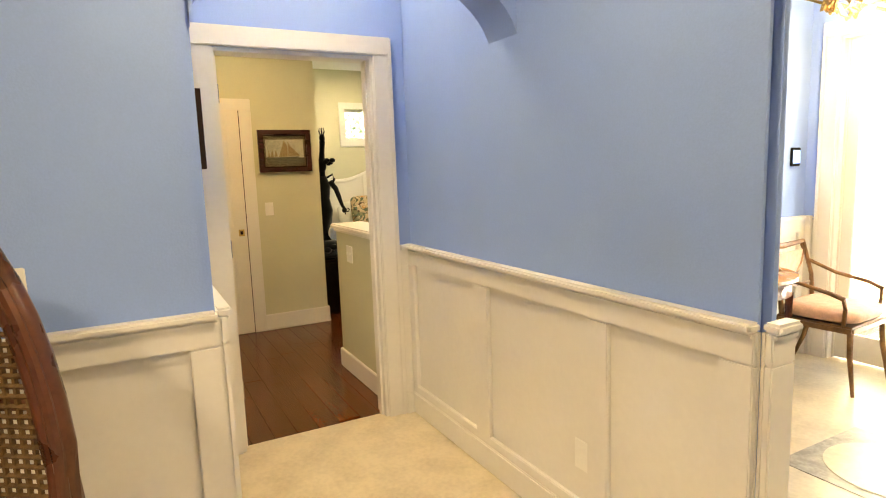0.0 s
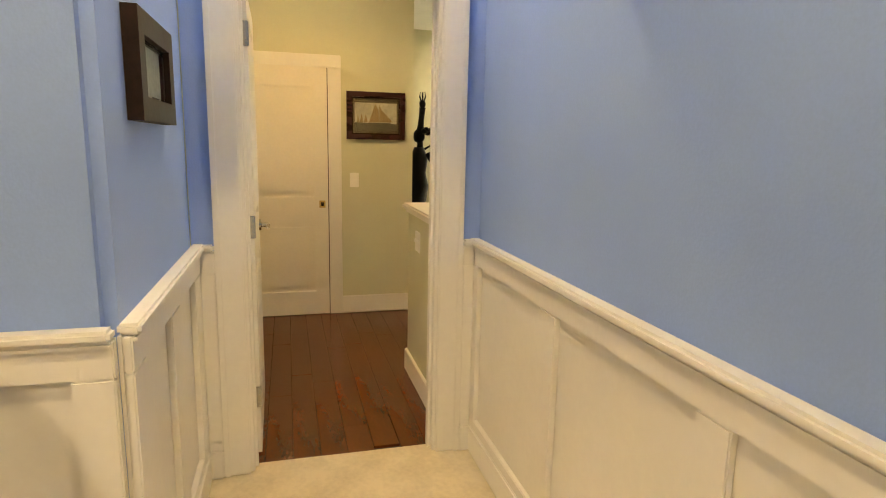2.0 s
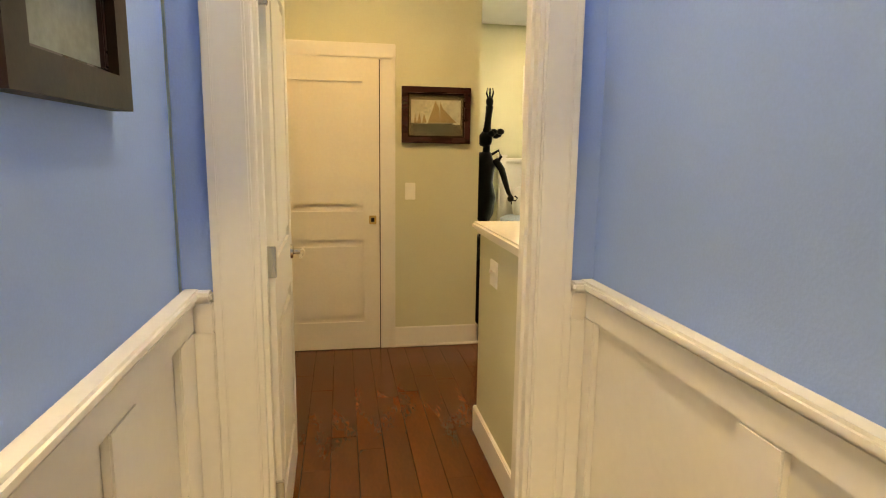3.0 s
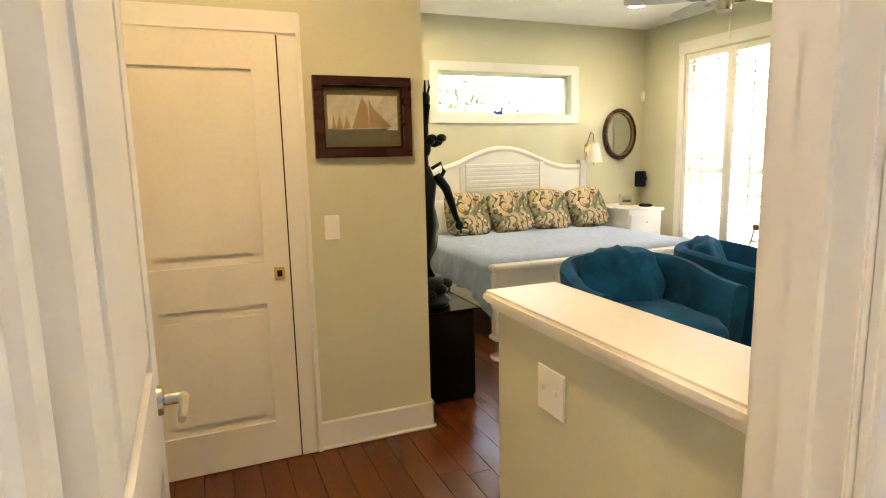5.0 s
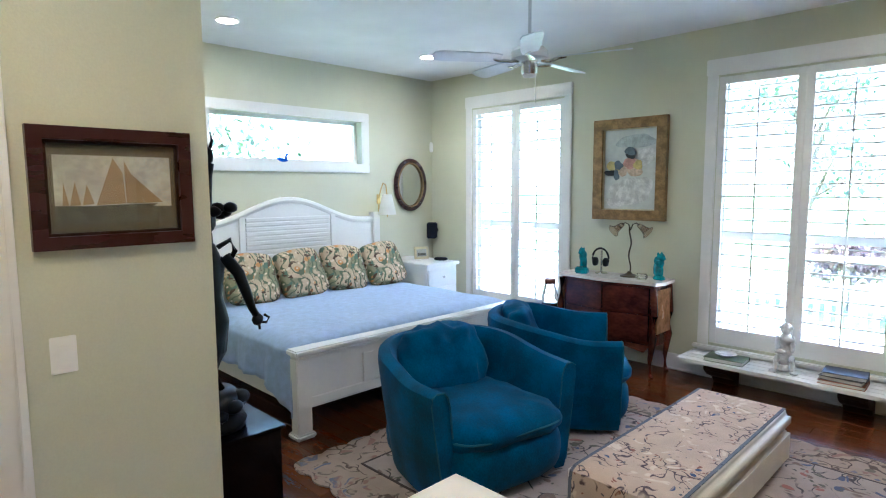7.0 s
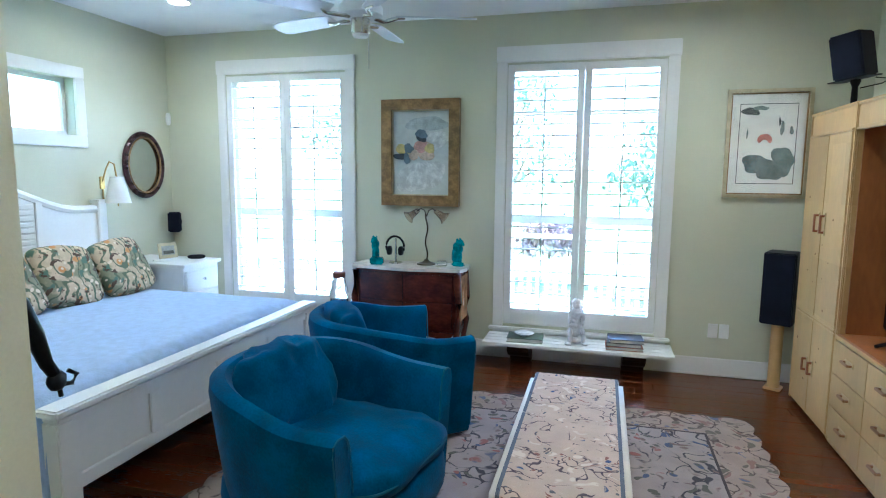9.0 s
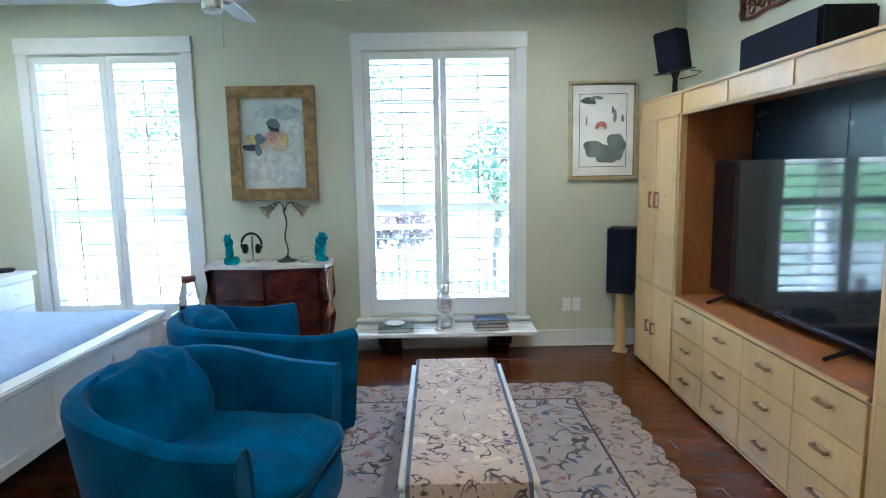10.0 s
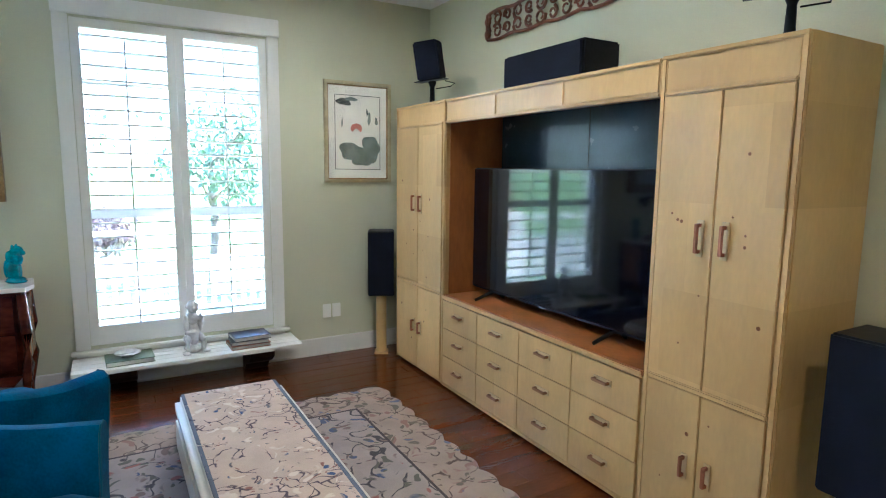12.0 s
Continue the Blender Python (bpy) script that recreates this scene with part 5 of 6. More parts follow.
plate(pose(XP, -0.316, 1.146, 0, 0, 90), 0.075, [0], "white rocker light switch on the green wall")
hs = plate(pose(-0.76, HW0, 0.892), 0.118, [], "white double toggle switch on the half wall")
for x in (-0.028, 0.028):
    part("toggle", cube(x - 0.006, -0.018, -0.004, x + 0.006, -0.0065, 0.014, 0.002), PLATE, hs)
for x in (-0.446, -0.36):
    plate(pose(x, YW, 0.38), 0.075, [0], "white wall outlet above the baseboard", "wall_outlet")
plate(pose(1.50, -0.0225, 0.36), 0.075, [0], "white wall outlet on the wainscot panel", "wall_outlet")
plate(pose(LX, -1.80, 1.17, 0, 0, 90), 0.118, [-0.026, 0.026], "white double switch on the blue wall")

# ---- ceiling fixtures ----
# the fitting at (3.4, -2.6) is made up for the added window-light lamp
for x, y, z, e, c in LAMPS:
    dl = thing("downlight", pose(x, y, ZC), "round white recessed downlight, switched on; the living room one is added", "downlight", "recessed downlights")
    bm = bmesh.new()
    tube(bm, [(0.085 * math.cos(2 * math.pi * i / 28), 0.085 * math.sin(2 * math.pi * i / 28), -0.004) for i in range(29)], 0.012, 8)
    part("trim_ring", bm, WHITE, dl, "", True)
    part("lens", lathe(bmesh.new(), [(0.076, -0.0015), (0.07, -0.005)], 28), BULB, dl, "glowing lens")
vent = thing("ceiling_vent", pose(-4.12, 1.11, ZC), "white louvred ceiling air vent", "vent")
part("frame", cube(-0.10, -0.20, -0.012, 0.10, 0.20, -0.0005, 0.004), WHITE, vent)
for i in range(8):
    part("slat", cube(-0.085 + i * 0.022, -0.18, -0.020, -0.083 + i * 0.022 + 0.012, 0.18, -0.0125), WHITE, vent, m=pose(0, 0, 0))
fan = thing("ceiling_fan", pose(-2.74, 2.54, ZC - 0.16), "white five-bladed ceiling fan with polished nickel motor", "ceiling fan")
part("canopy", lathe(bmesh.new(), [(0.065, 0.16), (0.06, 0.12), (0.02, 0.105)], 24), FANBLADE, fan, "", True)
part("rod", lathe(bmesh.new(), [(0.011, 0.11), (0.011, -0.24)], 12), CHROME, fan, "", True)
part("motor", lathe(bmesh.new(), [(0.02, -0.225), (0.10, -0.235), (0.125, -0.26), (0.125, -0.305), (0.10, -0.32), (0.05, -0.325)], 28), FANBLADE, fan, "pale round motor housing", True)
part("switch_cup", lathe(bmesh.new(), [(0.055, -0.325), (0.055, -0.40), (0.05, -0.41)], 24), CHROME, fan, "polished nickel switch cup", True)
part("lamp_bowl", lathe(bmesh.new(), [(0.05, -0.41), (0.04, -0.425), (0.01, -0.43)], 20), LINEN, fan, "", True)
part("pull_chain", tube(bmesh.new(), [(0.04, 0.02, -0.40), (0.04, 0.02, -0.60)], 0.0025, 6), CHROME, fan)
for i in range(5):
    t = pose(0, 0, 0, 0, 0, 20 + i * 72)
    arm = part("blade_arm", tube(bmesh.new(), [(0.08, 0, -0.318), (0.13, 0.025, -0.33), (0.17, 0, -0.325), (0.21, -0.025, -0.32), (0.25, 0, -0.315)], [0.014, 0.010, 0.013, 0.010, 0.008], 8), CHROME, fan, "scrolled nickel arm", True, t)
    out = [(0.20, -0.05), (0.30, -0.064), (0.60, -0.070), (0.655, -0.055), (0.67, 0.0), (0.655, 0.055), (0.60, 0.070), (0.30, 0.064), (0.20, 0.05)]
    part("blade", slab(bmesh.new(), out, -0.004, 0.004, lambda a, b, c: (a, b, c)), FANBLADE, fan, "pale wooden blade", False, t @ Matrix.Translation((0, 0, -0.305)) @ pose(0, 0, 0, 13))

# ---- commode and what stands on it ----
MX0, MX1, MY0, MZ = -3.51, -2.49, 4.02, 0.842
com = thing("commode", pose((MX0 + MX1) / 2, YW - 0.03, 0), "mahogany serpentine commode with a pale marble top", "chest of drawers")
a, D = (MX1 - MX0) / 2, YW - 0.03 - MY0


def serpentine(grow, n=24):
    pts = [(-a - grow + 0.02, 0.0), (-a - grow - 0.005, -D * 0.6), (-a - grow + 0.03, -D - grow + 0.05)]
    for i in range(n + 1):
        t = -1 + 2 * i / n
        pts.append((t * (a + grow - 0.05), -D - grow + 0.035 - 0.03 * math.cos(t * math.pi) * (1 - 0.2 * abs(t))))
    pts += [(a + grow - 0.03, -D - grow + 0.05), (a + grow + 0.005, -D * 0.6), (a + grow - 0.02, 0.0)]
    return pts


up = lambda p, q, c: (p, q, c)
part("body", slab(bmesh.new(), serpentine(-0.03), 0.27, MZ - 0.03, up), WALNUT, com)
part("top", slab(bmesh.new(), serpentine(0.012), MZ - 0.028, MZ, up), MARBLE, com, "pale pink-grey marble slab")
part("top_moulding", slab(bmesh.new(), serpentine(-0.012), MZ - 0.042, MZ - 0.0285, up), WALNUT, com)
for za, zb in ((0.31, 0.54), (0.56, 0.785)):
    for s in (-1, 1):
        pts = []
        for i in range(13):
            t = s * (0.03 + 0.90 * i / 12)
            pts.append((t * (a - 0.06), -D + 0.05 - 0.03 * math.cos(t * math.pi) * (1 - 0.2 * abs(t))))
        bm = slab(bmesh.new(), pts + [(p, q + 0.05) for p, q in reversed(pts)], za, zb, up)
        for v in bm.verts:
            v.co.y -= 0.012
        part("drawer", bm, WALNUT, com, "polished veneered drawer front")
for s in (-1, 1):
    part("side_inlay", cube(s * (a - 0.028) - 0.004, -D + 0.09, 0.38, s * (a - 0.028) + 0.004 + s * 0.006, -0.05, 0.77, 0.002), WALSIDE, com, "lighter inlaid side panel")
    for y in (-D + 0.055, -0.04):
        part("leg", tube(bmesh.new(), [(s * (a - 0.045), y, 0.80), (s * (a - 0.03), y, 0.55), (s * (a - 0.035), y, 0.35), (s * (a - 0.06), y, 0.15), (s * (a - 0.05), y - 0.01, 0.03), (s * (a - 0.035), y - 0.015, 0.0)], [0.030, 0.032, 0.034, 0.020, 0.016, 0.022], 10), WALNUT, com, "curved cabriole leg", True)
part("apron", slab(bmesh.new(), [(-a + 0.06, 0.28), (a - 0.06, 0.28), (a - 0.12, 0.21), (a * 0.4, 0.24), (0, 0.19), (-a * 0.4, 0.24), (-a + 0.12, 0.21)], -D + 0.05, -D + 0.075, lambda p, q, c: (p, c, q)), WALNUT, com, "shaped apron")


def figurine(name, m, parts, mat, label, category, group=""):
    """One joined mesh of rounded lumps: (x, y, z, rx, ry, rz)."""
    bm = bmesh.new()
    for x, y, z, rx, ry, rz in parts:
        r = bmesh.ops.create_icosphere(bm, subdivisions=3, radius=1.0)
        for v in r["verts"]:
            k = 1 + 0.10 * noise.noise(Vector((v.co.x * 2.2 + x * 40, v.co.y * 2.2, v.co.z * 2.2 + z * 30)))
            v.co = Vector((x + v.co.x * rx * k, y + v.co.y * ry * k, z + v.co.z * rz * k))
    ob = tagged(part(name, bm, mat, None, "", "all"), label, category, group)
    ob.matrix_world = m
    return ob


DOG = [(0, 0, 0.012, 0.055, 0.04, 0.014), (0, 0, 0.022, 0.05, 0.036, 0.016), (0.012, 0, 0.075, 0.038, 0.032, 0.06), (-0.014, 0.012, 0.07, 0.012, 0.012, 0.055), (-0.014, -0.012, 0.07, 0.012, 0.012, 0.055), (-0.008, 0, 0.135, 0.032, 0.028, 0.040), (-0.012, 0, 0.18, 0.034, 0.030, 0.032), (-0.04, 0, 0.17, 0.016, 0.018, 0.014), (-0.002, 0.02, 0.205, 0.008, 0.008, 0.014), (-0.002, -0.02, 0.205, 0.008, 0.008, 0.014), (0.045, 0, 0.08, 0.015, 0.012, 0.05), (0.02, 0, 0.15, 0.022, 0.034, 0.035)]
figurine("lion_dog_figurine", pose(-3.35, 4.25, MZ + 0.001, 0, 0, 75) @ Matrix.Diagonal((0.95, 0.95, 1.12, 1)), DOG, TURQ, "turquoise glazed lion-dog figurine on the commode", "figurine", "pair of turquoise figurines")
figurine("lion_dog_figurine", pose(-2.57, 4.25, MZ + 0.001, 0, 0, 160) @ Matrix.Diagonal((1.15, 1.1, 1.15, 1)), DOG, TURQ, "turquoise glazed seated lion-dog figurine on the commode", "figurine", "pair of turquoise figurines")
hd = thing("headphones", pose(-3.16, 4.26, MZ), "black headphones hanging on a silver stand", "headphones")
part("band", tube(bmesh.new(), [(0.085 * math.cos(a1), 0, 0.15 + 0.095 * math.sin(a1)) for a1 in [radians(-20 + 11 * i) for i in range(21)]], 0.010, 8), BLACK, hd, "", True)
for s in (-1, 1):
    part("ear_cup", pillow_shape(bmesh.new(), 0.045, 0.075, 0.085, 0.7, 16, 10, (s * 0.055, 0, 0.115)), BLACK, hd, "", "all")
st = thing("headphone_stand", pose(-3.16, 4.28, MZ), "small silver stand for headphones", "stand")
part("base", lathe(bmesh.new(), [(0.06, 0), (0.06, 0.010), (0.02, 0.016)], 24), CHROME, st, "", True)
part("post", lathe(bmesh.new(), [(0.009, 0.014), (0.009, 0.225)], 10), CHROME, st, "", True)
lt = thing("two_arm_lamp", pose(-2.87, 4.28, MZ), "bronze table lamp with two fluted glass tulip shades", "lamp")
BRONZE = material("dark_bronze", (0.06, 0.045, 0.03), 0.4, 0.7, vary=0.3)
TULIP = clear("amber_tulip_glass", (0.75, 0.62, 0.52), 0.25)
part("base", lathe(bmesh.new(), [(0.085, 0), (0.08, 0.012), (0.03, 0.028), (0.012, 0.05)], 24), BRONZE, lt, "", True)
part("stem", tube(bmesh.new(), [(0.01 * math.sin(i * 0.8), 0.01 * math.cos(i * 0.8), 0.04 + i * 0.03) for i in range(15)], 0.007, 8), BRONZE, lt, "twisted bronze stem", True)
for s in (-1, 1):
    part("arm", tube(bmesh.new(), [(0, 0, 0.43), (s * 0.02, 0, 0.485), (s * 0.055, 0, 0.50), (s * 0.085, 0, 0.48)], 0.005, 8), BRONZE, lt, "", True)
    part("shade", lathe(bmesh.new(), [(0.018, 0), (0.026, 0.04), (0.032, 0.08), (0.045, 0.105), (0.062, 0.118), (0.058, 0.118), (0.042, 0.103), (0.029, 0.08), (0.022, 0.04)], 18), TULIP, lt, "flared glass tulip shade", True, pose(s * 0.075, 0, 0.485, 0, s * 125, 0))
for x, y, w, m1, lb in ((-3.29, 4.14, 0.06, TURQ, "small blue glass dish on the commode"), (-2.70, 4.18, 0.05, TINT, "small clear glass block on the commode")):
    gb = tagged(part("glass_dish", cube(-w, -w * 0.6, 0, w, w * 0.6, w * 1.1, 0.012, 3), m1), lb, "dish")
    gb.matrix_world = pose(x, y, MZ + 0.001, 0, 0, 12)

# stool and jar between window and commode
sx, sy = -3.68, 4.18
stool = thing("plant_stool", pose(sx, sy, 0), "black lacquered round stool with curved legs", "stool")
part("top", lathe(bmesh.new(), [(0.13, 0.40), (0.15, 0.415), (0.15, 0.435), (0.12, 0.44)], 28), LACQUER, stool, "", True)
for i in range(4):
    c, s = math.cos(radians(45 + 90 * i)), math.sin(radians(45 + 90 * i))
    part("leg", tube(bmesh.new(), [(0.10 * c, 0.10 * s, 0.40), (0.15 * c, 0.15 * s, 0.33), (0.13 * c, 0.13 * s, 0.20), (0.09 * c, 0.09 * s, 0.08), (0.12 * c, 0.12 * s, 0.0)], [0.018, 0.02, 0.016, 0.014, 0.018], 8), LACQUER, stool, "", True)
jar = thing("glass_jar", pose(sx, sy, 0.441), "clear glass jar with a cork stopper on the stool", "jar")
part("jar_body", lathe(bmesh.new(), [(0.07, 0), (0.085, 0.02), (0.085, 0.13), (0.06, 0.22), (0.055, 0.26)], 24), TINT, jar, "", True)
part("contents", lathe(bmesh.new(), [(0.066, 0.006), (0.08, 0.025), (0.08, 0.055), (0.07, 0.06)], 24), DARKWOOD, jar, "dark contents", True)
part("stopper", lathe(bmesh.new(), [(0.05, 0.255), (0.058, 0.265), (0.058, 0.30), (0.05, 0.305)], 20), CARVE, jar, "cork stopper", True)

# ---- shelf under the second window ----
SX0, SX1, SY0, SZ = -2.31, -0.77, 4.06, 0.24
sh = thing("window_bench", pose((SX0 + SX1) / 2, 0, 0), "white slatted board on dark carved brackets below the window", "bench")
L = (SX1 - SX0) / 2
for i in range(4):
    ya = SY0 + i * (YW - 0.03 - SY0) / 4
    part("board", cube(-L, ya + 0.0015, SZ - 0.03, L, ya + (YW - 0.03 - SY0) / 4 - 0.0015, SZ, 0.003), WHITE, sh, "white painted board")
for x in (-0.47, 0.47):
    part("bracket", slab(bmesh.new(), [(4.10, SZ - 0.031), (4.42, SZ - 0.031), (4.42, 0.0), (4.35, 0.0), (4.30, 0.06), (4.18, 0.11), (4.11, 0.16)], x - 0.09, x + 0.09, lambda p, q, c: (c, p, q)), DARKWOOD, sh, "dark carved bracket")
MONK = [(0, 0, 0.03, 0.065, 0.06, 0.03), (0, 0.015, 0.13, 0.052, 0.05, 0.10), (0, 0.01, 0.24, 0.045, 0.042, 0.06), (0, -0.005, 0.325, 0.040, 0.042, 0.046), (0, -0.042, 0.315, 0.020, 0.018, 0.020), (-0.05, -0.02, 0.10, 0.022, 0.06, 0.03), (0.05, -0.02, 0.10, 0.022, 0.06, 0.03), (-0.055, -0.055, 0.06, 0.018, 0.02, 0.055), (0.055, -0.055, 0.06, 0.018, 0.02, 0.055), (-0.052, -0.01, 0.21, 0.018, 0.025, 0.065), (0.052, -0.01, 0.21, 0.018, 0.025, 0.065), (0.02, -0.045, 0.25, 0.045, 0.018, 0.018), (-0.03, -0.055, 0.16, 0.04, 0.018, 0.018), (-0.041, 0, 0.33, 0.010, 0.012, 0.014), (0.041, 0, 0.33, 0.010, 0.012, 0.014), (0.07, -0.06, 0.012, 0.03, 0.04, 0.012), (-0.07, -0.06, 0.012, 0.03, 0.04, 0.012)]
figurine("monkey_figurine", pose(-1.54, 4.23, SZ + 0.001, 0, 0, 12) @ Matrix.Diagonal((1, 1, 1.05, 1)), MONK, PORCELAIN, "white porcelain monkey figurine below the window", "figurine")


def book(x, y, z, w, d, h, mat, turn, label):
    b = thing("book", pose(x, y, z, 0, 0, turn), label, "book")
    part("cover", box(box(cube(-w / 2, -d / 2, 0, w / 2, d / 2, 0.004, 0.001), -w / 2, -d / 2, h - 0.004, w / 2, d / 2, h, 0.001), -w / 2, d / 2 - 0.004, 0.004, w / 2, d / 2, h - 0.004), mat, b)
    part("page_block", cube(-w / 2 + 0.006, -d / 2 + 0.006, 0.0042, w / 2 - 0.006, d / 2 - 0.0045, h - 0.0042), PAPER, b, "cream page block")


GREENB = material("green_book_cover", (0.10, 0.14, 0.07), 0.4, vary=0.4, scale=12)
book(-1.96, 4.22, SZ + 0.001, 0.30, 0.22, 0.035, GREENB, 3, "large green picture book lying on the bench")
bowl = tagged(part("saucer", lathe(bmesh.new(), [(0.04, 0), (0.045, 0.008), (0.085, 0.022), (0.082, 0.024), (0.04, 0.012)], 28), PORCELAIN, None, "", True), "white porcelain saucer on a book", "dish")
bowl.matrix_world = pose(-1.97, 4.23, SZ + 0.037)
book(-1.15, 4.22, SZ + 0.001, 0.29, 0.21, 0.028, material("rust_book_cover", (0.28, 0.09, 0.04), 0.5, vary=0.3), 2, "rust red book at the bottom of a stack")
book(-1.15, 4.22, SZ + 0.030, 0.27, 0.20, 0.028, material("grey_book_cover", (0.16, 0.15, 0.16), 0.5, vary=0.3), -3, "grey book lying in a stack")
book(-1.14, 4.22, SZ + 0.059, 0.27, 0.20, 0.032, material("black_book_cover", (0.02, 0.02, 0.03), 0.35, vary=0.4), 4, "black picture book on a stack")

# ---- tall dark statue and its stand ----
px, py = -2.88, 0.385
ped = thing("pedestal", pose(px, py, 0), "black lacquered pedestal with a glass top", "pedestal")
part("body", cube(-0.20, -0.19, 0.02, 0.20, 0.19, 0.56, 0.008), LACQUER, ped)
part("plinth", cube(-0.19, -0.18, 0, 0.19, 0.18, 0.02), LACQUER, ped)
part("glass_top", cube(-0.215, -0.205, 0.5605, 0.215, 0.205, 0.575, 0.003), LACQUER, ped, "dark reflecting top")
bm = bmesh.new()


def lump(x, y, z, rx, ry, rz, sub=3):
    r = bmesh.ops.create_icosphere(bm, subdivisions=sub, radius=1.0)
    for v in r["verts"]:
        k = 1 + 0.12 * noise.noise(Vector((v.co.x * 2 + x * 20, v.co.y * 2, v.co.z * 2 + z * 20)))
        v.co = Vector((x + v.co.x * rx * k, y + v.co.y * ry * k, z + v.co.z * rz * k))


lathe(bm, [(0.15, 0.0), (0.16, 0.04), (0.12, 0.07), (0.15, 0.12), (0.13, 0.18), (0.10, 0.21)], 24)
for i in range(10):
    lump(0.13 * math.cos(i * 0.63), 0.13 * math.sin(i * 0.63), 0.10 + 0.03 * (i % 3), 0.05, 0.05, 0.04, 2)
tube(bm, [(0, 0, 0.18), (0.01, -0.01, 0.42), (0, 0, 0.58), (0.01, -0.01, 0.72), (0, -0.01, 0.88), (0, -0.01, 1.0)], [0.075, 0.085, 0.095, 0.075, 0.095, 0.05], 16)
tube(bm, [(0, 0, 0.98), (0, 0, 1.06)], [0.035, 0.032], 12)
lump(0, -0.01, 1.12, 0.058, 0.06, 0.08)
tube(bm, [(0.02, 0.08, 0.93), (0.05, 0.14, 0.84), (0.06, 0.17, 0.74), (0.05, 0.20, 0.64), (0.05, 0.22, 0.60)], [0.035, 0.030, 0.027, 0.020, 0.018], 10)
lump(0.05, 0.225, 0.575, 0.022, 0.030, 0.035, 2)
tube(bm, [(0.05, 0.235, 0.56), (0.05, 0.27, 0.555), (0.05, 0.285, 0.58), (0.05, 0.26, 0.60)], 0.008, 6)
tube(bm, [(0.05, 0.23, 0.56), (0.05, 0.235, 0.52)], 0.007, 6)
tube(bm, [(0.0, -0.08, 0.93), (0.0, -0.12, 0.80), (0.02, -0.10, 0.66)], [0.035, 0.03, 0.02], 10)
tube(bm, [(0.02, 0.05, 0.98), (0.04, 0.11, 1.02), (0.04, 0.13, 0.96), (0.03, 0.10, 0.90), (0.02, 0.06, 0.92)], 0.014, 8)
for i in range(5):
    lump(0.03 * math.cos(i * 1.3), 0.04 + 0.02 * i, 1.17 + 0.02 * math.sin(i * 2), 0.035, 0.035, 0.03, 2)
tube(bm, [(0, 0, 1.18), (0.01, 0.01, 1.30), (0, 0.02, 1.42)], [0.04, 0.03, 0.035], 10)
lump(0, 0.02, 1.46, 0.035, 0.035, 0.05, 2)
for s in (-1, 0, 1):
    tube(bm, [(0, 0.02 + s * 0.012, 1.48), (0, 0.02 + s * 0.03, 1.54), (0, 0.02 + s * 0.022, 1.585)], [0.010, 0.008, 0.005], 6)
stat = tagged(part("statue", bm, STATUE, None, "", "all"), "tall slender black bronze statue with one arm stretched out", "statue")
stat.matrix_world = pose(px + 0.0, py - 0.04, 0.576, 0, 0, -14) @ Matrix.Diagonal((0.9, 0.9, 0.85, 1))

# blue glass bird on the transom sill
figurine("bird_figurine", pose(XB - 0.045, 2.38, TR[2] + 0.001), [(0, 0, 0.02, 0.03, 0.05, 0.02), (0, 0.03, 0.045, 0.012, 0.015, 0.03), (0, 0.04, 0.075, 0.014, 0.022, 0.013), (0, -0.05, 0.03, 0.01, 0.03, 0.012)], material("cobalt_glass", (0.01, 0.08, 0.55), 0.1, vary=0.2), "small cobalt blue glass bird on the window sill", "figurine")

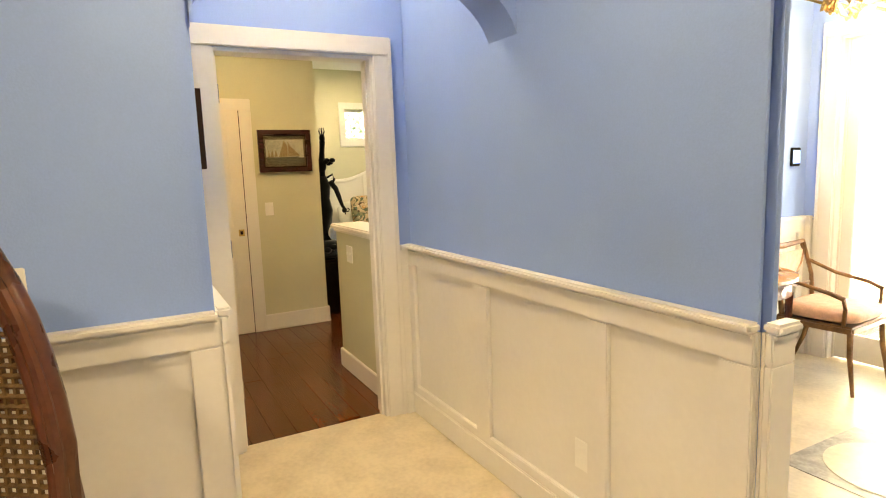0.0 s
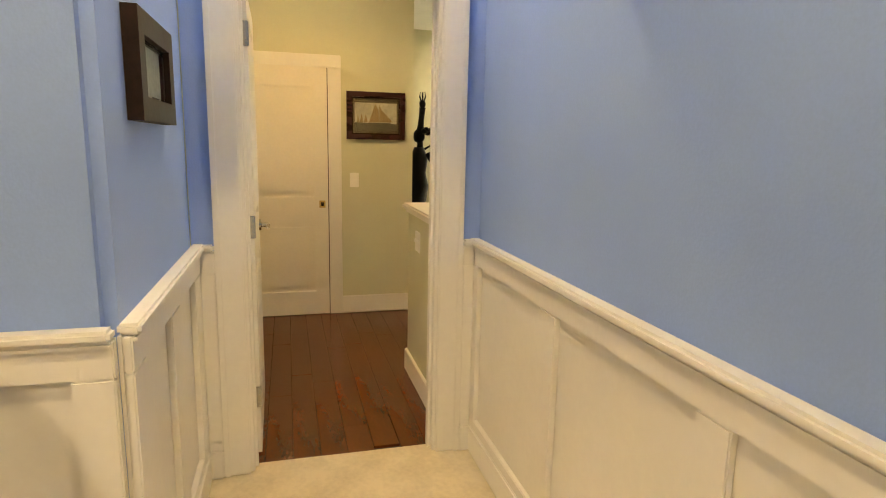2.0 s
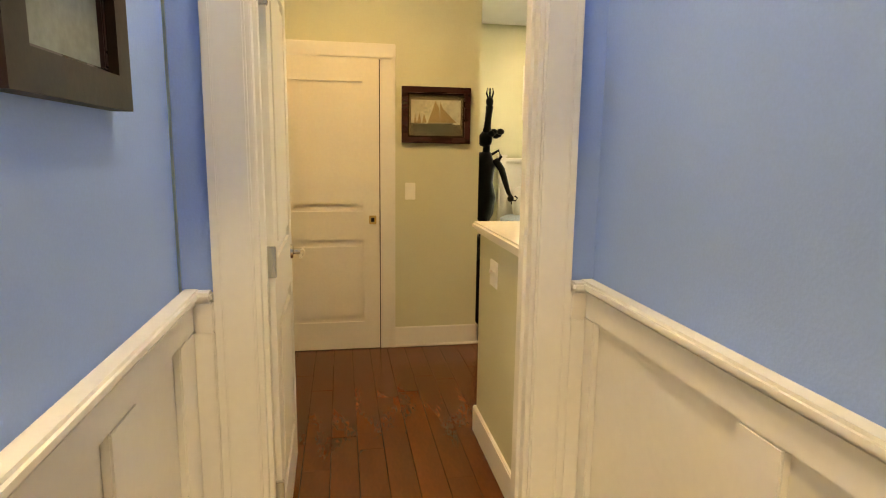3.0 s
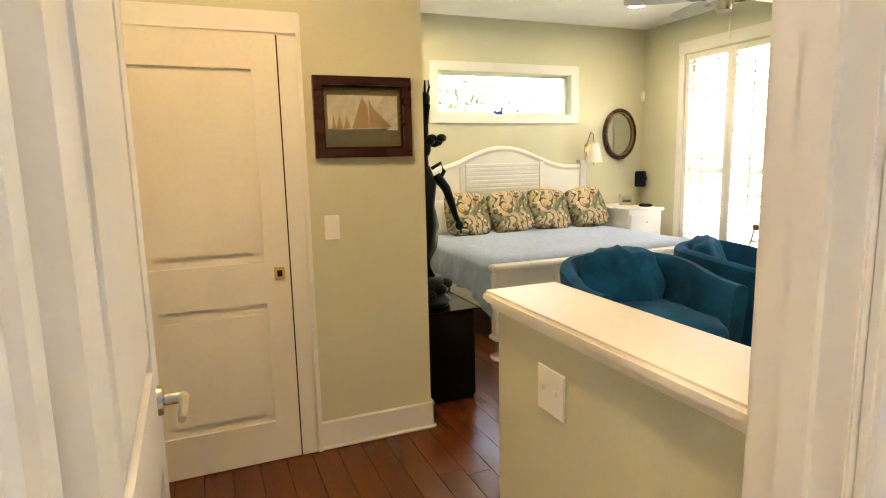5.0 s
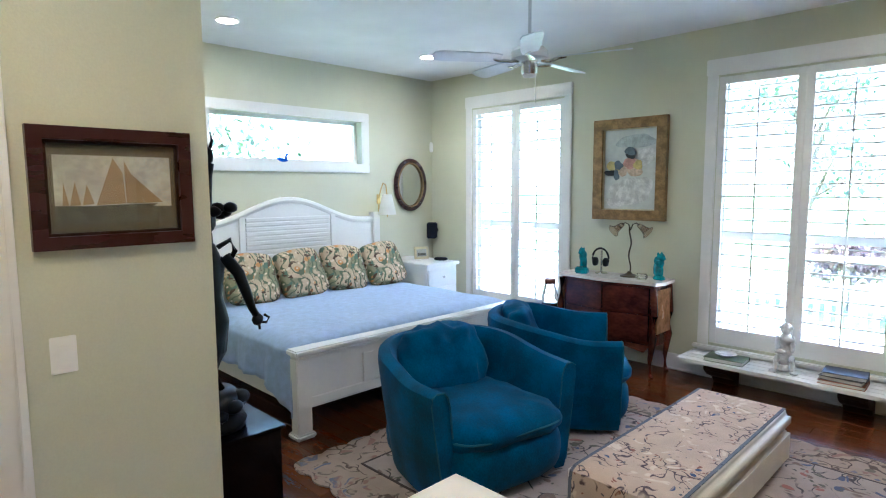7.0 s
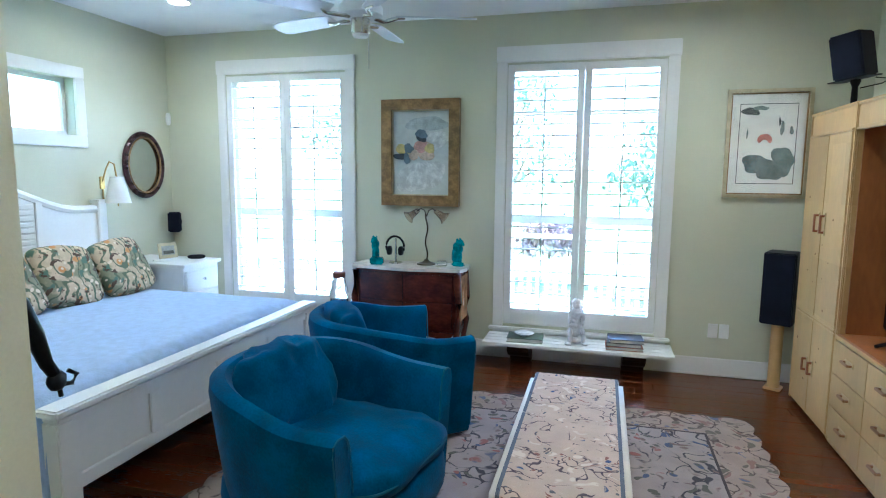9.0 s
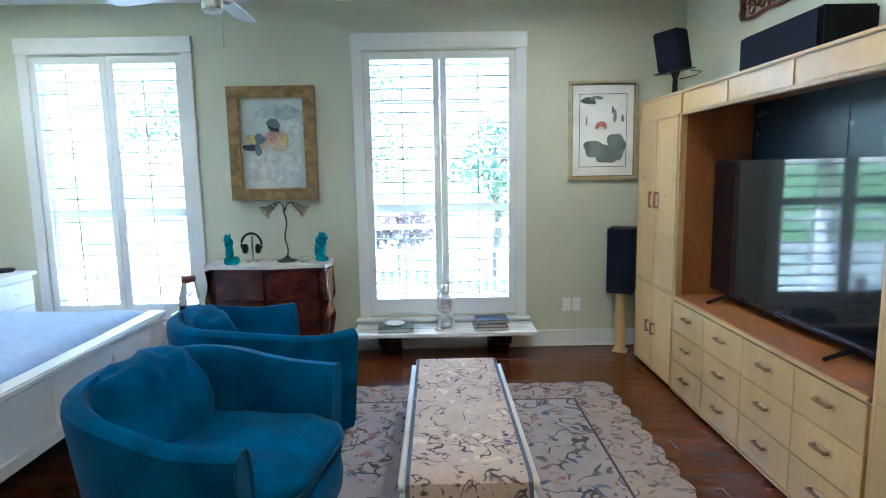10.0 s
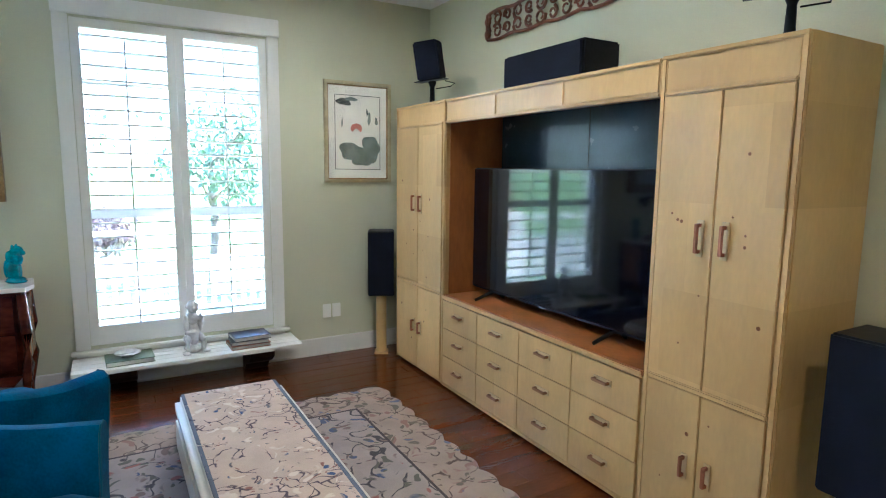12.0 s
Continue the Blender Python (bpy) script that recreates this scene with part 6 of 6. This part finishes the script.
# ---- entry room ----
def arm_chair_open(m):
    """Gilt-brown open armchair with splayed legs, facing +x."""
    c = thing("open_armchair", m, "brown gilt open armchair with a peach silk cushion", "chair")
    fr = material("gilt_brown_wood", (0.22, 0.11, 0.04), 0.35, 0.2, vary=0.35, scale=12)
    part("seat_frame", cube(-0.25, -0.27, 0.40, 0.27, 0.27, 0.45, 0.012), fr, c)
    part("cushion", pillow_shape(bmesh.new(), 0.52, 0.54, 0.11, 0.4, 28, 10, (0.02, 0, 0.50)), PINKSILK, c, "peach silk seat cushion", "all")
    for s in (-1, 1):
        part("front_leg", tube(bmesh.new(), [(0.24, s * 0.24, 0.42), (0.25, s * 0.25, 0.25), (0.29, s * 0.27, 0.0)], [0.020, 0.018, 0.011], 8), fr, c, "", True)
        part("back_leg", tube(bmesh.new(), [(-0.22, s * 0.22, 0.42), (-0.28, s * 0.23, 0.2), (-0.37, s * 0.25, 0.0)], [0.020, 0.017, 0.012], 8), fr, c, "", True)
        part("back_post", tube(bmesh.new(), [(-0.22, s * 0.22, 0.42), (-0.25, s * 0.235, 0.68), (-0.33, s * 0.25, 0.92)], [0.019, 0.016, 0.014], 8), fr, c, "", True)
        part("arm", tube(bmesh.new(), [(-0.28, s * 0.24, 0.78), (-0.10, s * 0.29, 0.70), (0.12, s * 0.30, 0.66), (0.21, s * 0.285, 0.63), (0.215, s * 0.27, 0.56), (0.20, s * 0.25, 0.44)], [0.013, 0.013, 0.015, 0.018, 0.014, 0.014], 8), fr, c, "", True)
    part("crest_rail", tube(bmesh.new(), [(-0.33, -0.25, 0.915), (-0.345, 0, 0.90), (-0.33, 0.25, 0.915)], [0.016, 0.022, 0.016], 8), fr, c, "", True)
    part("mid_rail", tube(bmesh.new(), [(-0.25, -0.235, 0.62), (-0.255, 0.235, 0.62)], 0.011, 8), fr, c, "", True)
    part("shield_rail", tube(bmesh.new(), [(-0.335, -0.235, 0.89)] + [(-0.30, 0.20 * math.cos(a), 0.86 + 0.20 * math.sin(a)) for a in [math.pi + i * math.pi / 12 for i in range(13)]] + [(-0.335, 0.235, 0.89)], 0.010, 8), fr, c, "", True)
    part("back_panel", slab(bmesh.new(), [(0.195 * math.cos(a), 0.86 + 0.19 * math.sin(a)) for a in [math.pi + i * math.pi / 14 for i in range(15)]], -0.315, -0.30, lambda p, q, k: (k, p, q)), PINKSILK, c, "peach upholstered shield back")


arm_chair_open(pose(1.02, 2.52, 0, 0, 0, 4) @ Matrix.Diagonal((0.9, 0.9, 0.95, 1)))
tb = thing("console_table", pose(XE + 0.06, 1.98, 0), "half-round polished wooden console table against the wall", "table")


def half_round(r, z0, z1, n=24):
    return slab(bmesh.new(), [(0.0, -r)] + [(0.95 * r * math.cos(a), r * math.sin(a)) for a in [-math.pi / 2 + math.pi * i / n for i in range(n + 1)]][1:-1] + [(0.0, r)], z0, z1, lambda p, q, c: (p, q, c))


part("top", half_round(0.42, 0.70, 0.722), WALSIDE, tb, "polished half-round top")
part("apron", half_round(0.385, 0.60, 0.6995), WALNUT, tb, "dark inlaid apron")
for x, y in ((0.03, -0.34), (0.27, -0.24), (0.27, 0.24), (0.03, 0.34)):
    part("leg", tube(bmesh.new(), [(x, y, 0.60), (x, y, 0.3), (x + 0.01, y, 0.0)], [0.024, 0.018, 0.010], 8), WALNUT, tb, "slim tapered leg", True)
ep = thing("entry_painting", pose(XE, 2.28, 2.02, 0, 0, 90), "tall pale landscape painting in a slim gilt frame", "painting")
part("canvas", cube(-0.26, -0.012, -0.54, 0.26, -0.001, 0.54), material("pale_landscape", (0.55, 0.56, 0.40), 0.7, vary=0.3, scale=5, grain=24), ep)
frame_bars(ep, 0.56, 1.12, 0.035, 0.03, SILVERGILT, "slim champagne gilt moulding")
for y in (2.44, 2.58):
    plate(pose(XE, y, 1.10, 0, 0, 90), 0.075, [0], "white rocker switch on the entry wall")
th = thing("thermostat", pose(XE, 2.75, 1.46, 0, 0, 90), "small dark thermostat with a lit blue screen", "thermostat")
part("case", cube(-0.05, -0.018, -0.065, 0.05, -0.0005, 0.065, 0.004), BLACK, th)
part("display", cube(-0.038, -0.020, -0.045, 0.038, -0.0182, 0.045), THERMO, th, "lit blue display")
chd = thing("twig_chandelier", pose(1.25, 2.30, 2.33), "gilded twig chandelier hanging in the entry", "chandelier")
bm = bmesh.new()
rnd = random.Random(3)
for i in range(14):
    a = rnd.uniform(0, 6.3)
    pts = [(0.20 * math.cos(a + k * 0.28) * (1 + 0.15 * math.sin(k + i)), 0.20 * math.sin(a + k * 0.28), rnd.uniform(-0.05, 0.05) + 0.02 * math.sin(k * 1.3 + i)) for k in range(8)]
    tube(bm, pts, 0.010, 6)
part("twig_ring", bm, GOLD, chd, "woven gilded twigs", True)
for i in range(9):
    a = i * 0.7
    part("twig", tube(bmesh.new(), [(0.19 * math.cos(a), 0.19 * math.sin(a), 0), (0.28 * math.cos(a + 0.1), 0.28 * math.sin(a + 0.1), 0.04), (0.35 * math.cos(a), 0.35 * math.sin(a), 0.02 + 0.05 * (i % 2))], [0.010, 0.008, 0.005], 6), GOLD, chd, "", True)
part("hanging_rod", tube(bmesh.new(), [(0, 0, 0.0), (0, 0, 0.67)], 0.006, 6), GOLD, chd)
part("candle_bulb", lathe(bmesh.new(), [(0.02, -0.02), (0.035, 0.02), (0.03, 0.06), (0.008, 0.09)], 16), BULB, chd, "warm glowing bulb", True)
inlay = setting("floor_inlay", cube(1.52, 1.20, 0.0, 2.20, 1.88, 0.004), MEDAL, "grey stone inlay square in the entry floor", "floor inlay")
part("roundel", lathe(bmesh.new(), [(0.28, 0.0045), (0.28, 0.008)], 48, (1.86, 1.54, 0)), STONE, inlay, "cream stone roundel")


# ---- cane chair in the living room ----
def cane_chair(m):
    """High arched cane back, facing +x, with a rose velvet cushion."""
    c = thing("cane_chair", m, "high-backed dark wooden chair with woven cane and rose velvet", "chair")

    def edge(t, k=1.0):
        a = math.pi * t
        return Vector((-0.10 + 0.17 * k * abs(math.cos(a)) ** 2, -0.40 * k * math.cos(a), 0.80 + 0.68 * k * math.sin(a) ** 0.8))
    rim_pts = [Vector((0.07, -0.385, 0.38)), Vector((0.07, -0.395, 0.60))] + [edge(i / 28) for i in range(29)] + [Vector((0.07, 0.395, 0.60)), Vector((0.07, 0.385, 0.38))]
    part("outer_rim", tube(bmesh.new(), rim_pts, 0.030, 10), CANEWOOD, c, "polished dark rim", True)
    part("rim_bead", tube(bmesh.new(), [p + Vector((0.026, 0, 0)) for p in rim_pts], 0.012, 8), CANEWOOD, c, "", True)
    inner = [Vector((0.0, -0.25, 0.55))] + [edge(i / 24, 0.66) + Vector((-0.01, 0, 0.02)) for i in range(25)] + [Vector((0.0, 0.25, 0.55))]
    part("inner_rail", tube(bmesh.new(), inner, 0.018, 8), CANEWOOD, c, "", True)
    part("cross_rail", tube(bmesh.new(), [(0.0, -0.39, 0.98), (-0.08, -0.2, 0.99), (-0.09, 0, 0.995), (-0.08, 0.2, 0.99), (0.0, 0.39, 0.98)], 0.016, 8), CANEWOOD, c, "", True)
    bm = bmesh.new()

    def surf(y, z):
        return Vector((-0.10 + 0.17 * (y / 0.40) ** 2, y, z))

    def half(z):
        if z <= 0.80:
            return 0.395
        s = min(1, ((z - 0.80) / 0.68)) ** 1.25
        return 0.40 * math.sqrt(max(0, 1 - s * s))
    step = 0.019
    z = 0.42
    while z < 1.46:
        h = half(z)
        if h > 0.03:
            tube(bm, [surf(-h + 2 * h * i / 8, z) for i in range(9)], 0.0055, 4)
        z += step
    y = -0.385
    while y < 0.386:
        zt = 0.80 + 0.68 * (math.sqrt(max(0, 1 - (y / 0.40) ** 2))) ** 0.8
        tube(bm, [surf(y, 0.42 + (zt - 0.42) * i / 3) for i in range(4)], 0.0055, 4)
        y += step
    part("cane_panel", bm, CANE, c, "woven cane panel")
    part("seat_frame", cube(-0.10, -0.40, 0.32, 0.52, 0.40, 0.40, 0.02), CANEWOOD, c)
    part("seat_cushion", pillow_shape(bmesh.new(), 0.56, 0.68, 0.16, 0.4, 28, 10, (0.22, 0, 0.47)), PINKVELVET, c, "rose velvet seat cushion", "all")
    part("back_cushion", pillow_shape(bmesh.new(), 0.50, 0.52, 0.14, 0.32, 28, 10), PINKVELVET, c, "rose velvet back cushion", "all", pose(0.02, 0.0, 0.76, 0, 83, 0))
    for x in (-0.05, 0.47):
        for s in (-1, 1):
            part("leg", lathe(bmesh.new(), [(0.018, 0), (0.03, 0.05), (0.022, 0.15), (0.032, 0.30), (0.032, 0.33)], 14, (x, s * 0.35, 0)), CANEWOOD, c, "", True)


cane_chair(pose(1.78, -2.02, 0, 0, 0, 0) @ Matrix.Diagonal((1, 1, 1.06, 1)))

# ---- outside ----
setting("ground", cube(-1500, -1500, -1.0, 1500, 1500, -0.55), LAWN, "green lawn around the house", "lawn")
porch = setting("porch", cube(-8.0, YW + 0.23, -0.60, 8.0, 7.0, -0.13), DECK, "pale painted porch deck outside the windows", "porch")
rail = thing("porch_railing", pose(0, 6.85, -0.13), "white painted porch railing with square pickets", "railing")
part("top_rail", cube(-7.5, -0.045, 0.98, 5.0, 0.045, 1.03, 0.01), WHITE, rail)
part("mid_rail", cube(-7.5, -0.03, 0.66, 5.0, 0.03, 0.71, 0.006), WHITE, rail)
part("bottom_rail", cube(-7.5, -0.03, 0.08, 5.0, 0.03, 0.13, 0.006), WHITE, rail)
pk = part("picket", cube(-0.025, -0.018, 0.13, 0.025, 0.018, 0.66), WHITE, rail, "", False, pose(-7.4, 0, 0))
for i in range(1, 110):
    o = pk.copy()
    scene.collection.objects.link(o)
    o.matrix_local = pose(-7.4 + i * 0.112, 0, 0)
for x in (-7.4, -5.2, -2.9, 0.4, 3.0):
    part("post", cube(x - 0.06, -0.06, 0, x + 0.06, 0.06, 1.12, 0.01), WHITE, rail, "square railing post")


def tree(x, y, h, spread, mat, seed, label, palm=False):
    t = thing("tree" if h > 2.5 else "shrub", pose(x, y, -0.55), label, "tree" if h > 2.5 else "shrub")
    rnd = random.Random(seed)
    bm = bmesh.new()
    tube(bm, [(0, 0, 0), (0.05 * h * rnd.uniform(-1, 1) * 0.3, 0, h * 0.3), (0, 0.02 * h, h * 0.6), (0, 0, h * 0.8)], [0.03 * h + 0.02, 0.024 * h, 0.018 * h, 0.008 * h], 10)
    tips = []
    for i in range(9):
        a = rnd.uniform(0, 6.3)
        z = h * rnd.uniform(0.3, 0.72)
        e = Vector((math.cos(a) * spread * rnd.uniform(0.5, 0.9), math.sin(a) * spread * rnd.uniform(0.5, 0.9), z + h * rnd.uniform(0.08, 0.28)))
        tube(bm, [(0, 0, z), e * 0.5 + Vector((0, 0, z * 0.5)), e], [0.012 * h, 0.007 * h, 0.002 * h], 6)
        tips.append(e)
    part("trunk", bm, BARK, t, "", True)
    vs, fs = [], []
    for k in range(1500):
        c0 = tips[rnd.randrange(len(tips))] if rnd.random() < 0.85 else Vector((0, 0, h * 0.85))
        p = c0 + Vector((rnd.gauss(0, spread * 0.22), rnd.gauss(0, spread * 0.22), rnd.gauss(0, h * 0.07)))
        l, w = rnd.uniform(0.09, 0.18), rnd.uniform(0.03, 0.06)
        q = Euler((rnd.uniform(0, 6.3), rnd.uniform(0, 6.3), rnd.uniform(0, 6.3))).to_matrix()
        b = len(vs)
        vs += [tuple(p + q @ Vector(d)) for d in ((0, 0, 0), (l * 0.5, w, 0.01), (l, 0, 0), (l * 0.5, -w, 0.01))]
        fs.append((b, b + 1, b + 2, b + 3))
    me = bpy.data.meshes.new("crown")
    me.from_pydata(vs, [], fs)
    me.materials.append(mat)
    ob = new("crown", me)
    ob.parent = t


tree(-3.6, 13.5, 5.0, 1.6, LEAF, 1, "leafy green garden tree beyond the porch")
tree(-0.4, 11.0, 3.4, 1.0, LEAF, 2, "young leafy tree beyond the porch")
tree(-2.4, 11.5, 1.3, 0.6, BLOOM, 3, "red-leaved garden shrub beyond the porch")
tree(-6.5, 12.0, 4.4, 1.5, LEAF, 4, "leafy green garden tree near the house corner")
tree(-9.0, 2.3, 4.0, 1.7, LEAF, 5, "leafy tree close to the transom window")
tree(2.2, 9.5, 3.2, 1.1, LEAF, 6, "leafy garden tree opposite the entry door")

# ---- floor planks ----
PW = 0.127
rnd = random.Random(21)
proto = {}
row, count = 0, 0
yy = YV
while yy < YW:
    xa = XB - rnd.uniform(0, 1.2)
    x_end = XR if yy > 0.0 else -0.066
    if yy + PW <= YS:
        xa = XP - rnd.uniform(0, 0.8)
    while xa < x_end:
        L = rnd.choice((0.9, 1.2, 1.5, 1.8, 2.1))
        x0 = max(xa, (XP - 0.02) if yy + PW <= YS else XB - 0.02)
        x1 = min(xa + L, x_end)
        if x1 - x0 > 0.05:
            key = round(x1 - x0, 2)
            if key not in proto:
                bm = cube(-key / 2 + 0.0007, -PW / 2 + 0.0007, -0.0155, key / 2 - 0.0007, PW / 2 - 0.0007, 0.0, 0.0018, 1)
                bmesh.ops.recalc_face_normals(bm, faces=bm.faces)
                me = bpy.data.meshes.new("plank")
                bm.to_mesh(me)
                bm.free()
                me.materials.append(PLANK)
                proto[key] = me
            o = new("plank", proto[key])
            o.parent = wood_floor
            o.matrix_local = pose((x0 + x1) / 2, yy + PW / 2, -rnd.uniform(0, 0.0012), rnd.uniform(-0.15, 0.15), 0, 0)
            count += 1
        xa += L
    yy += PW
